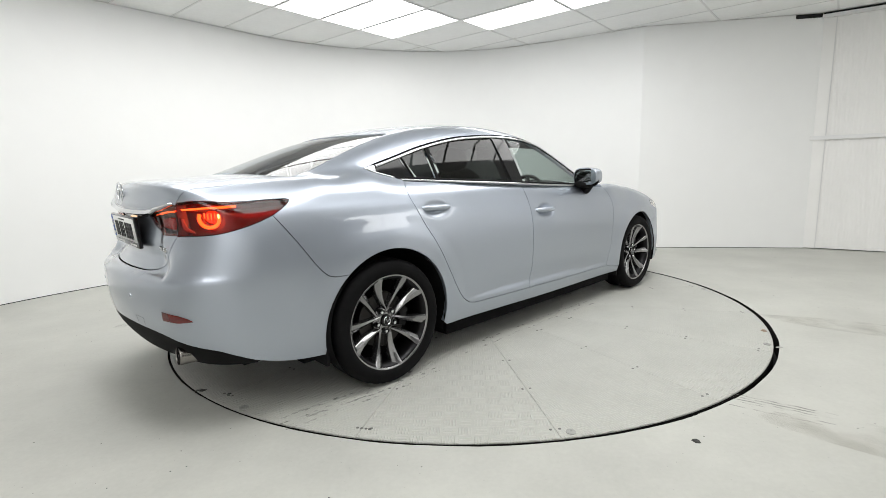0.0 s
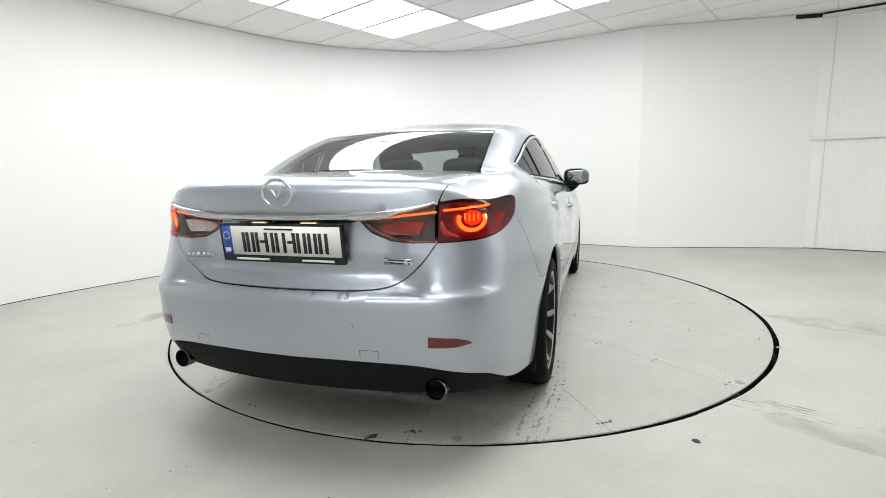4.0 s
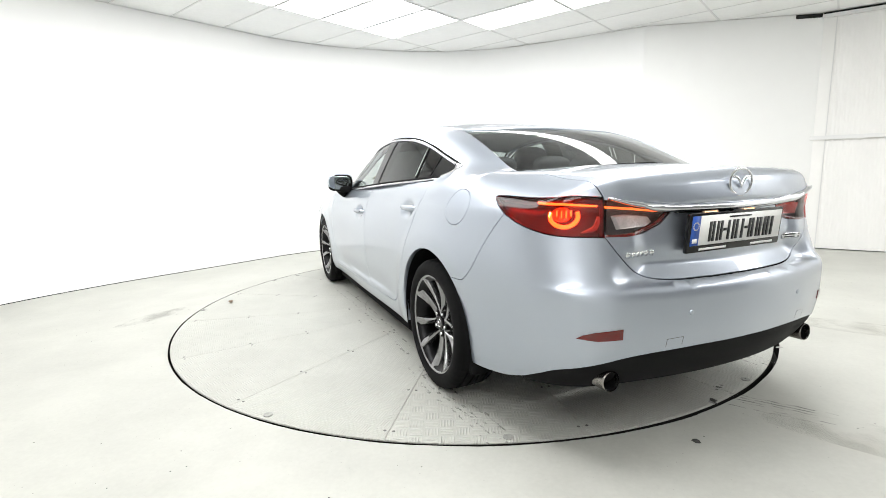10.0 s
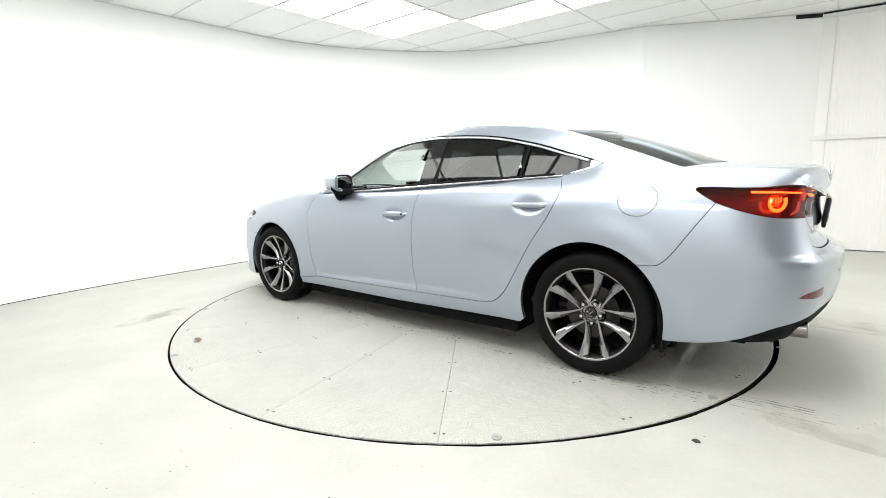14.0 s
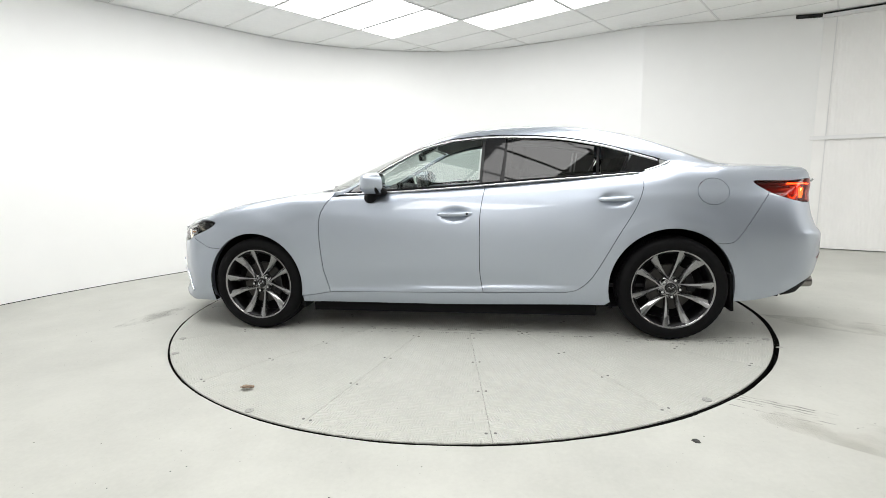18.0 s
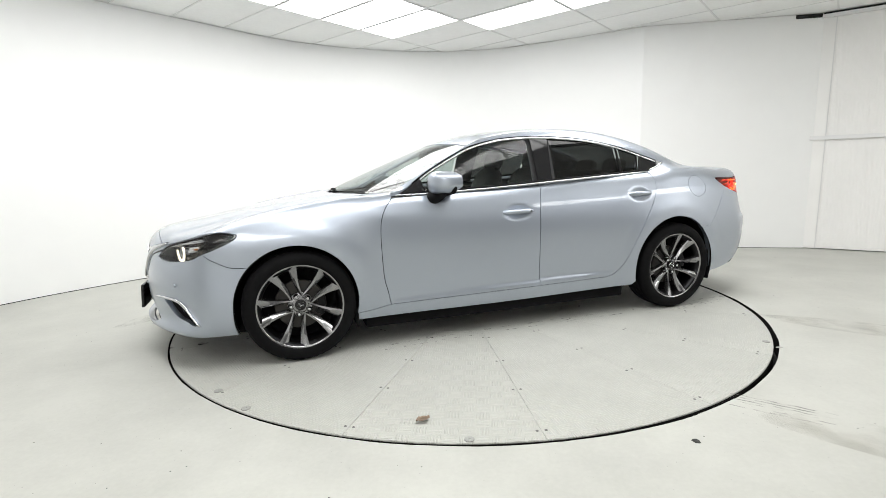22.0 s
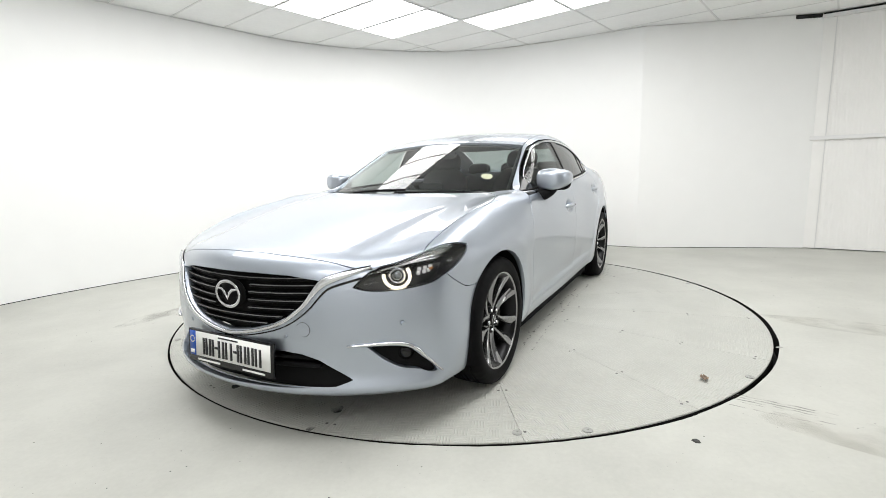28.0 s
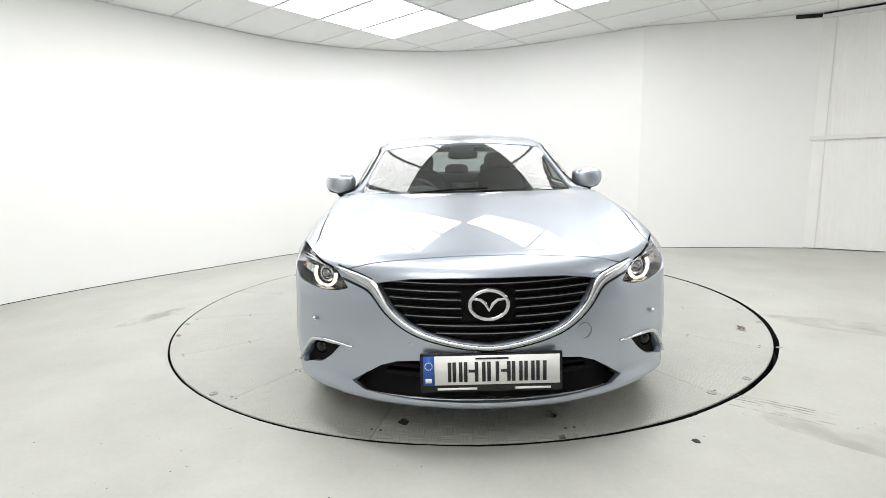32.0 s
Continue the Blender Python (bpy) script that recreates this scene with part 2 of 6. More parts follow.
def curve(*pairs):
    """Like table, with an even bend throughout."""
    xs = np.array([p[0] for p in pairs], float)
    ys = np.array([p[1] for p in pairs], float)
    o = np.argsort(xs)
    xs, ys = xs[o], ys[o]
    n, h = len(xs), np.diff(xs)
    A, r = np.eye(n), np.zeros(n)
    for i in range(1, n - 1):
        A[i, i - 1:i + 2] = h[i - 1], 2 * (h[i - 1] + h[i]), h[i]
        r[i] = 6 * ((ys[i + 1] - ys[i]) / h[i] - (ys[i] - ys[i - 1]) / h[i - 1])
    m = np.linalg.solve(A, r)

    def value(x):
        x = np.clip(np.asarray(x, float), xs[0], xs[-1])
        k = np.clip(np.searchsorted(xs, x, side="right") - 1, 0, n - 2)
        a, b, w = xs[k + 1] - x, x - xs[k], h[k]
        return (m[k] * a**3 + m[k + 1] * b**3) / (6 * w) + (ys[k] / w - m[k] * w / 6) * a + (ys[k + 1] / w - m[k + 1] * w / 6) * b
    return value


def smax(a, b, k):
    h = np.maximum(k - np.abs(a - b), 0) / k
    return np.maximum(a, b) + h * h * k * 0.25


NOSE = table((0.1, 2.0989), (0.16, 2.2385), (0.19, 2.3125), (0.215, 2.3479), (0.232, 2.3531), (0.26, 2.3412), (0.29, 2.3286), (0.34, 2.3268), (0.45, 2.3337), (0.58, 2.3257), (0.7, 2.2997), (0.76, 2.2735), (0.8, 2.2391), (0.9, 2.0993))
TAIL = table((0.1, 2.1976), (0.25, 2.3669), (0.33, 2.4385), (0.43, 2.4914), (0.55, 2.5090), (0.64, 2.5104), (0.672, 2.5061), (0.7, 2.4799), (0.74, 2.4597), (0.8, 2.4385), (0.92, 2.4189), (0.97, 2.4274), (1.05, 2.4144), (1.12, 2.3662))
WIDE = curve((0.1, 0.7800), (0.2, 0.8680), (0.28, 0.8945), (0.36, 0.9045), (0.5, 0.9116), (0.66, 0.9172), (0.76, 0.9121), (0.86, 0.8946), (0.95, 0.8666), (1.05, 0.8243), (1.2, 0.7394))
FLANK = curve((-2.5, 0.8373), (-2.2, 0.8866), (-2, 0.9301), (-1.7, 0.9791), (-1.44, 0.9993), (-0.8, 0.9896), (0, 0.9909), (0.8, 0.9903), (1.39, 0.9956), (1.7, 0.9640), (1.85, 0.9500), (2.05, 0.9190), (2.3, 0.8350))
TOPLINE = table((2.35, 0.7698), (2.25, 0.7842), (2.1, 0.8107), (1.96, 0.8399), (1.72, 0.8868), (1.5, 0.9241), (1.3, 0.9505), (1.05, 0.9861), (0.8, 1.0205), (0.4, 1.1563), (0, 1.1782), (-0.68, 1.2122), (-1.07, 1.2122), (-1.24, 1.2133), (-1.36, 1.2264), (-1.46, 1.2438), (-1.7, 1.1414), (-2, 1.1233), (-2.25, 1.1090), (-2.36, 1.1015), (-2.5, 1.0653))
HOODLINE = curve((2.40, 0.755), (2.25, 0.7842), (1.96, 0.8405), (1.5, 0.9240), (1.05, 0.9860), (0.8, 1.0150))
CROWN = table((2.3, 0.0873), (2.1, 0.0700), (1.9, 0.0520), (1.7, 0.0360), (1.5, 0.0260), (1.3, 0.0220), (1, 0.0220), (0.8, 0.0274), (0.4, 0.1171), (-1.46, 0.1178), (-1.75, 0.0327), (-2, 0.0330), (-2.4, 0.0419))


HANDLES = ((-0.060, 0.826), (-1.085, 0.908))


def step(a, b, v):
    u = np.clip((v - a) / (b - a), 0, 1)
    return u * u * (3 - 2 * u)


def body_field(x, y, z):
    """Below zero inside the lower body."""
    y = np.abs(y)
    cup = sum(0.017 * np.exp(-((((x - cx) / 0.082) ** 2 + ((z - cz) / 0.042) ** 2) ** 2)) for cx, cz in HANDLES)
    # the front wing's crest runs from the lamp over the wheel and down into the door
    sweep = 0.855 - 0.12 * step(1.4, -0.6, x)
    off = z - sweep
    crest = 0.006 * np.exp(-((off / np.where(off > 0, 0.06, 0.12)) ** 2)) * step(-0.6, 1.0, x) * step(1.95, 1.55, x)
    # the rear shoulder rises from the rear door to the tail lamp
    rise = 0.885 + 0.05 * step(-0.4, -1.7, x)
    off = z - rise
    haunch = 0.006 * np.exp(-((off / np.where(off > 0, 0.040, 0.075)) ** 2)) * step(-0.35, -1.25, x) * step(-2.15, -1.75, x)
    # flared wheel openings
    lip = sum(0.007 * step(rr + 0.17, rr + 0.06, np.hypot(x - cx, z - 0.35)) for cx, rr in ((1.40, 0.357), (-1.43, 0.378)))
    fold = 0.325 + 0.030 * step(0.9, -0.6, x)
    skirt = 0.014 * np.exp(-(((z - fold) / np.where(z > fold, 0.085, 0.018)) ** 2)) * step(0.95, 0.6, x) * step(-1.0, -0.5, x)
    # the front bumper flares out towards its foot
    flare = 0.020 * step(0.62, 0.36, z) * step(1.2, 1.75, x)
    lean = 0.055 * step(0.70, 0.95, z) * step(0.85, 1.35, x)
    side = y - WIDE(z) * FLANK(x) + 0.010 * step(0.9, 1.3, np.abs(x)) + cup - crest - haunch - lip + skirt + lean - flare
    front = (x - (NOSE(z) - 0.4022 * y**2 - 0.2150 * y**4)) * 0.95
    dent = 0.03 * step(0.50, 0.40, y) * step(0.70, 0.76, z) * step(0.98, 0.955, z)
    # the lid stands upright over the bumper's shelf
    dent = dent + 0.048 * step(0.664, 0.695, z) * step(0.84, 0.70, z) * step(0.60, 0.48, y)
    rear = (-x - (TAIL(z) - dent - 0.262 * y**2)) * 0.95
    # two soft folds in the hood, from the lamps to the pillars
    fold_y = 0.53 + 0.09 * step(2.15, 1.1, x)
    off = y - fold_y
    valley = 0.007 * np.exp(-((off / np.where(off > 0, 0.10, 0.045)) ** 2)) * step(0.9, 1.1, x) * step(2.28, 2.0, x)
    ridge = 0.022 * np.exp(-(((y - 0.81) / 0.085) ** 2)) * step(0.85, 1.15, x) * step(1.95, 1.6, x)
    line_z = TOPLINE(x) + (HOODLINE(x) - TOPLINE(x)) * step(0.8, 1.1, x)
    top = z - (line_z - CROWN(x) * (y / 0.7) ** 2 + ridge - valley)
    k = 0.065 + 0.12 * step(-1.6, -2.15, x)
    return smax(smax(smax(side, front, 0.045), smax(rear, top, 0.03), k), 0.17 - z, 0.03)


ROOFLINE = curve((1.25, 0.9199), (1.05, 1.0049), (0.75, 1.1348), (0.5, 1.2347), (0.25, 1.3294), (0.1, 1.3760), (-0.06, 1.4057), (-0.36, 1.4310), (-0.6, 1.4353), (-0.94, 1.4110), (-1.27, 1.3461), (-1.6, 1.2466), (-1.85, 1.1581), (-1.95, 1.1260), (-2.1, 1.0700))
ROOFCROWN = curve((1.1, 0.1084), (0.5, 0.0829), (0.1, 0.0515), (-0.4, 0.0342), (-0.9, 0.0392), (-1.4, 0.0546), (-1.75, 0.0759), (-1.9, 0.0771))
GLASSWIDE = curve((1.2, 0.7001), (0.9, 0.7651), (0.5, 0.8152), (0, 0.8403), (-0.5, 0.8455), (-1, 0.8158), (-1.4, 0.7658), (-1.9, 0.6804))


def cabin_field(x, y, z):
    """Below zero inside the cabin with its roof and glass."""
    y = np.abs(y)
    h = z - 1.0
    side = (y - (GLASSWIDE(x) - 0.43 * h - 0.2 * h * h)) * 0.87
    top = z - (ROOFLINE(x) - ROOFCROWN(x) * (y / 0.6) ** 2)
    return smax(side, top * 0.95, 0.09)


def cast(field, origin, way, far=2.0):
    """The distance along each ray at which it leaves the field."""
    lo, hi = np.zeros(len(origin)), np.full(len(origin), far)
    for _ in range(34):
        mid = (lo + hi) / 2
        p = origin + way * mid[:, None]
        inside = field(p[:, 0], p[:, 1], p[:, 2]) < 0
        lo, hi = np.where(inside, mid, lo), np.where(inside, hi, mid)
    return origin + way * ((lo + hi) / 2)[:, None]


def normals(field, p):
    e, g = 1e-4, []
    for a in np.eye(3) * e:
        q, r = p + a, p - a
        g.append(field(q[:, 0], q[:, 1], q[:, 2]) - field(r[:, 0], r[:, 1], r[:, 2]))
    g = np.stack(g, 1)
    return g / np.maximum(np.linalg.norm(g, axis=1, keepdims=True), 1e-12)
# ---- end of shape ----

def smooth_path(points, step=0.1, closed=False):
    """A Catmull-Rom curve through points of any dimension, in even steps."""
    p = [np.array(q, float) for q in points]
    n = len(p)
    out = []
    for i in range(n if closed else n - 1):
        a, b = p[i], p[(i + 1) % n]
        z0 = p[(i - 1) % n] if closed or i > 0 else 2 * a - b
        z1 = p[(i + 2) % n] if closed or i < n - 2 else 2 * b - a
        k = max(1, int(np.linalg.norm(b - a) / step + 0.5))
        for j in range(k):
            u = j / k
            out.append(0.5 * (2 * a + (b - z0) * u + (2 * z0 - 5 * a + 4 * b - z1) * u * u + (3 * a - z0 - 3 * b + z1) * u**3))
    if not closed:
        out.append(p[-1])
    return np.array(out)


def skin_field(x, y, z):
    """Lower body and cabin in one, with a soft joint between them."""
    return -smax(-body_field(x, y, z), -np.maximum(cabin_field(x, y, z), 0.985 - z), 0.03)


class Chart:
    """Flat coordinates on a field: rays from origin(u, w) along way(u, w) find the surface; flat(p) goes back."""

    def __init__(self, field, origin, way, flat):
        self.field, self.origin, self.way, self.flat = field, origin, way, flat

    def place(self, uw, lift=0.0):
        u, w = uw[:, 0], uw[:, 1]
        p = cast(self.field, np.stack(self.origin(u, w), 1), np.stack(self.way(u, w), 1))
        n = normals(self.field, p)
        return p + n * lift, n


def side_chart(field):
    return Chart(field, lambda u, w: (u, 0 * u, w), lambda u, w: (0 * u, 0 * u + 1, 0 * u), lambda p: p[:, [0, 2]])


def top_chart(field, z0):
    return Chart(field, lambda u, w: (u, w, 0 * u + z0), lambda u, w: (0 * u, 0 * u, 0 * u + 1), lambda p: p[:, [0, 1]])


def round_chart(field, z0, r):
    return Chart(field, lambda u, w: (u, 0 * u, 0 * u + z0), lambda u, w: (0 * u, np.sin(w / r), np.cos(w / r)),
                 lambda p: np.stack([p[:, 0], np.arctan2(p[:, 1], p[:, 2] - z0) * r], 1))


def end_chart(field, x0, s, r):
    return Chart(field, lambda u, w: (0 * u + x0, 0 * u, w), lambda u, w: (s * np.cos(u / r), np.sin(u / r), 0 * u),
                 lambda p: np.stack([np.arctan2(p[:, 1], s * (p[:, 0] - x0)) * r, p[:, 2]], 1))


SIDE, SIDE_CAB = side_chart(body_field), side_chart(cabin_field)
HOODTOP, GLASSTOP = top_chart(body_field, 0.5), top_chart(cabin_field, 0.9)
WRAP = round_chart(skin_field, 0.55, 0.85)
FENDER = round_chart(body_field, 0.55, 0.85)
FRONT, BACK = end_chart(body_field, 1.2, 1, 1.05), end_chart(body_field, -1.4, -1, 1.05)
LID = Chart(body_field, lambda u, w: (0 * u - 1.75, u, 0 * u + 0.80), lambda u, w: (-np.sin(w / 0.6), 0 * u, np.cos(w / 0.6)),
            lambda p: np.stack([p[:, 1], np.arctan2(-1.75 - p[:, 0], p[:, 2] - 0.80) * 0.6], 1))


def line(chart, points, step=0.02):
    """A smooth seam, given in a chart's flat coordinates."""
    return chart.place(smooth_path(points, step))[0]


def line3(points, step=0.02):
    return smooth_path(points, step)


def seam(points, step=0.02):
    """A seam given in space, laid onto the body's skin."""
    p = smooth_path(points, step)
    for _ in range(5):
        p = p - normals(body_field, p) * body_field(p[:, 0], p[:, 1], p[:, 2])[:, None]
    return p


def flip(p):
    return p * np.array([1, -1, 1.0])


def join(*runs):
    out = []
    for r in runs:
        for q in r:
            if not out or np.linalg.norm(q - out[-1]) > 0.004:
                out.append(q)
    if np.linalg.norm(out[0] - out[-1]) < 0.004:
        out.pop()
    return np.array(out)


def within(poly, q):
    x, y = q[:, 0], q[:, 1]
    c = np.zeros(len(q), bool)
    for a, b in zip(poly, np.roll(poly, -1, 0)):
        t = ((a[1] > y) != (b[1] > y))
        with np.errstate(divide="ignore", invalid="ignore"):
            c ^= t & (x < (b[0] - a[0]) * (y - a[1]) / (b[1] - a[1]) + a[0])
    return c


def inset(poly, d):
    """A flat outline moved inwards by d (outwards where d is below zero)."""
    area = np.sum(poly[:, 0] * np.roll(poly[:, 1], -1) - poly[:, 1] * np.roll(poly[:, 0], -1))
    if area < 0:
        poly = poly[::-1]
    e = np.roll(poly, -1, 0) - poly
    n = np.stack([-e[:, 1], e[:, 0]], 1) / np.maximum(np.linalg.norm(e, axis=1, keepdims=True), 1e-9)
    m = n + np.roll(n, 1, 0)
    m /= np.maximum(np.linalg.norm(m, axis=1, keepdims=True), 0.6)
    return poly + m * d


def add_mesh(name, verts, faces, material, parent, label="", loop_normals=None):
    me = bpy.data.meshes.new(name)
    me.from_pydata([tuple(v) for v in verts], [], [tuple(int(i) for i in f) for f in faces])
    me.materials.append(material)
    me.polygons.foreach_set("use_smooth", [True] * len(me.polygons))
    me.update()
    if loop_normals is not None:
        me.normals_split_custom_set(loop_normals)
    ob = new(name, me)
    ob.parent = parent
    if label:
        ob["label"] = label
    return ob


def sheet(chart, outline, holes=(), res=0.03, gap=0.0022, flange=0.02, lift=0.0, fine=()):
    """Vertices, faces and loop normals of a panel cut from a chart's surface, its edges turned inwards."""
    from mathutils.geometry import delaunay_2d_cdt
    rings = [inset(chart.flat(outline), gap)] + [inset(chart.flat(h), -gap) for h in holes]
    lo, hi = rings[0].min(0), rings[0].max(0)
    gx, gy = np.arange(lo[0], hi[0], res), np.arange(lo[1], hi[1], res * 0.87)
    g = np.array([(x + (res / 2 if j % 2 else 0), y) for j, y in enumerate(gy) for x in gx])
    for (cx, cy, rad) in fine:
        k = np.arange(-rad, rad, 0.012)
        g = np.concatenate([g[np.linalg.norm(g - (cx, cy), axis=1) > rad], np.array([(cx + a, cy + b) for a in k for b in k if a * a + b * b < rad * rad])])
    ok = within(rings[0], g)
    for r in rings[1:]:
        ok &= ~within(r, g)
    g = g[ok]
    edge = np.concatenate(rings)
    if len(g):
        near = np.array([np.min(np.sum((edge - q) ** 2, 1)) for q in g])
        g = g[near > (0.4 * min(res, 0.03)) ** 2]
    pts = np.concatenate([edge, g]) if len(g) else edge
    segs, k = [], 0
    for r in rings:
        segs += [(k + i, k + (i + 1) % len(r)) for i in range(len(r))]
        k += len(r)
    out = delaunay_2d_cdt([Vector(q) for q in pts], segs, [], 0, 1e-6)
    v2 = np.array([tuple(q) for q in out[0]])
    tri = np.array([f for f in out[2] if len(f) == 3], int)
    mid = v2[tri].mean(1)
    ok = within(rings[0], mid)
    for r in rings[1:]:
        ok &= ~within(r, mid)
    tri = tri[ok]
    p, n = chart.place(v2, lift)
    fn = np.cross(p[tri[:, 1]] - p[tri[:, 0]], p[tri[:, 2]] - p[tri[:, 0]])
    bad = np.sum(fn * n[tri[:, 0]], 1) < 0
    tri[bad] = tri[bad][:, ::-1]
    faces = [tuple(t) for t in tri]
    ln = [tuple(n[i]) for t in tri for i in t]
    if flange:
        count = {}
        for t in faces:
            for a, b in ((t[0], t[1]), (t[1], t[2]), (t[2], t[0])):
                count[(a, b)] = 1
        rim = [e for e in count if (e[1], e[0]) not in count]
        deep, extra = {}, []
        for a in sorted({i for e in rim for i in e}):
            deep[a] = (len(p) + len(extra), len(p) + len(extra) + 1)
            extra += [p[a], p[a] - n[a] * flange]
        p = np.concatenate([p, np.array(extra)])
        for a, b in rim:
            f = (deep[b][0], deep[a][0], deep[a][1], deep[b][1])
            fn = np.cross(p[f[1]] - p[f[0]], p[f[2]] - p[f[0]])
            fn = fn / max(np.linalg.norm(fn), 1e-9)
            # the turned edge is rounded: its outer vertices lean towards the sheet's normal
            faces.append(f)
            up = [(fn * 3 + n[i]) / max(np.linalg.norm(fn * 3 + n[i]), 1e-9) for i in (b, a)]
            ln += [tuple(up[0]), tuple(up[1]), tuple(fn), tuple(fn)]
    return p, faces, ln


def mirrored(p, faces, ln):
    q, k, out = flip(p), 0, []
    for f in faces:
        out += [(l[0], -l[1], l[2]) for l in reversed(ln[k:k + len(f)])]
        k += len(f)
    return q, [tuple(reversed(f)) for f in faces], out


def panel(name, chart, outline, material, parent, both=True, label="", **kw):
    """One panel, or one on each flank of the car."""
    p, f, ln = sheet(chart, outline, **kw)
    obs = [add_mesh(name, p, f, material, parent, label, ln)]
    if both:
        obs.append(add_mesh(name, *mirrored(p, f, ln)[:2], material, parent, label, mirrored(p, f, ln)[2]))
    return obs


def ribbon_mesh(chart, path, width, height, lift=0.0, depth=0.006, step=0.02):
    """A rounded strip that follows a path on the surface. width: one number, or one for each point of the path."""
    pts = np.array(path, float)
    w = np.full(len(pts), width, float) if np.isscalar(width) else np.array(width, float)
    dense = smooth_path(np.concatenate([chart.flat(pts), w[:, None]], 1), step)
    p, n = chart.place(dense[:, :2], lift)
    t = np.gradient(p, axis=0)
    t /= np.linalg.norm(t, axis=1, keepdims=True)
    b = np.cross(n, t)
    b /= np.linalg.norm(b, axis=1, keepdims=True)
    prof = [(-0.5, -depth), (-0.5, height * 0.25), (-0.36, height * 0.8), (0, height), (0.36, height * 0.8), (0.5, height * 0.25), (0.5, -depth)]
    m, v, f = len(prof), [], []
    for i in range(len(p)):
        for a, h in prof:
            v.append(p[i] + b[i] * a * dense[i, 2] + n[i] * h)
    for i in range(len(p) - 1):
        for j in range(m):
            k = (j + 1) % m
            f.append((i * m + j, i * m + k, (i + 1) * m + k, (i + 1) * m + j))
    f += [tuple(reversed(range(m))), tuple(range((len(p) - 1) * m, len(p) * m))]
    return np.array(v), f


def ribbon(name, chart, path, width, height, material, parent, both=True, label="", **kw):
    v, f = ribbon_mesh(chart, path, width, height, **kw)
    obs = [add_mesh(name, v, [tuple(reversed(q)) for q in f], material, parent, label)]
    if both:
        obs.append(add_mesh(name, flip(v), f, material, parent, label))
    return obs


def part(name, bm, material, parent, label="", smooth=True):
    """Links a bmesh as one mesh under a thing or a part."""
    me = bpy.data.meshes.new(name)
    bmesh.ops.recalc_face_normals(bm, faces=bm.faces)
    if smooth:
        for e in bm.edges:
            e.smooth = not (len(e.link_faces) == 2 and e.calc_face_angle(0) > 0.7)
    bm.to_mesh(me)
    bm.free()
    me.materials.append(material)
    if smooth:
        me.polygons.foreach_set("use_smooth", [True] * len(me.polygons))
    ob = new(name, me)
    ob.parent = parent
    if label:
        ob["label"] = label
    return ob


def box(size, at=(0, 0, 0), bevel=0.0, seg=2, turn=None, bm=None):
    bm = bm or bmesh.new()
    r = bmesh.ops.create_cube(bm, size=1.0)
    vs = r["verts"]
    bmesh.ops.scale(bm, vec=size, verts=vs)
    if bevel:
        es = list({e for v in vs for e in v.link_edges})
        got = bmesh.ops.bevel(bm, geom=es, offset=bevel, segments=seg, affect="EDGES", profile=0.6)
        vs = list({v for f in got["faces"] for v in f.verts} | {v for v in vs if v.is_valid})
    if turn:
        bmesh.ops.rotate(bm, verts=vs, cent=(0, 0, 0), matrix=turn)
    bmesh.ops.translate(bm, verts=vs, vec=at)
    return bm


def lathe(profile, seg=48, axis="Y", at=(0, 0, 0), bm=None, closed=False):
    """A turned form: profile of (radius, offset along the axis)."""
    bm = bm or bmesh.new()
    rings = []
    for i in range(seg):
        a = 2 * math.pi * i / seg
        c, s = math.cos(a), math.sin(a)
        ring = []
        for r, h in profile:
            co = {"Y": (r * c, h, r * s), "Z": (r * c, r * s, h), "X": (h, r * c, r * s)}[axis]
            ring.append(bm.verts.new(Vector(co) + Vector(at)))
        rings.append(ring)
    n = len(profile)
    for i in range(seg):
        a, b = rings[i], rings[(i + 1) % seg]
        for j in range(n if closed else n - 1):
            k = (j + 1) % n
            bm.faces.new((a[j], a[k], b[k], b[j]))
    bmesh.ops.remove_doubles(bm, verts=bm.verts, dist=1e-5)
    return bm


def tube(points, radius, seg=8, bm=None, caps=True):
    bm = bm or bmesh.new()
    p = [Vector(q) for q in points]
    rad = [radius] * len(p) if np.isscalar(radius) else radius
    rings, up = [], None
    for i, q in enumerate(p):
        t = (p[min(i + 1, len(p) - 1)] - p[max(i - 1, 0)]).normalized()
        a = t.orthogonal().normalized() if up is None else (up - t * up.dot(t)).normalized()
        up = a
        b = t.cross(a)
        rings.append([bm.verts.new(q + (a * math.cos(k * 2 * math.pi / seg) + b * math.sin(k * 2 * math.pi / seg)) * rad[i]) for k in range(seg)])
    for r, s in zip(rings, rings[1:]):
        for k in range(seg):
            bm.faces.new((r[k], r[(k + 1) % seg], s[(k + 1) % seg], s[k]))
    if caps:
        bm.faces.new(rings[0])
        bm.faces.new(rings[-1])
    return bm


def blob(size, at, power=2.6, seg=24, rings=14, bm=None, turn=None):
    """A rounded, slightly boxy form."""
    bm = bm or bmesh.new()
    def sp(v):
        return math.copysign(abs(v) ** (2 / power), v)
    rows = []
    for i in range(rings + 1):
        la = math.pi * (i / rings - 0.5)
        row = []
        for j in range(seg):
            lo = 2 * math.pi * j / seg
            co = Vector((size[0] * sp(math.cos(la)) * sp(math.cos(lo)), size[1] * sp(math.cos(la)) * sp(math.sin(lo)), size[2] * sp(math.sin(la))))
            if turn:
                co = turn @ co
            row.append(bm.verts.new(co + Vector(at)))
        rows.append(row)
    for a, b in zip(rows, rows[1:]):
        for j in range(seg):
            bm.faces.new((a[j], a[(j + 1) % seg], b[(j + 1) % seg], b[j]))
    bmesh.ops.remove_doubles(bm, verts=bm.verts, dist=1e-5)
    return bm

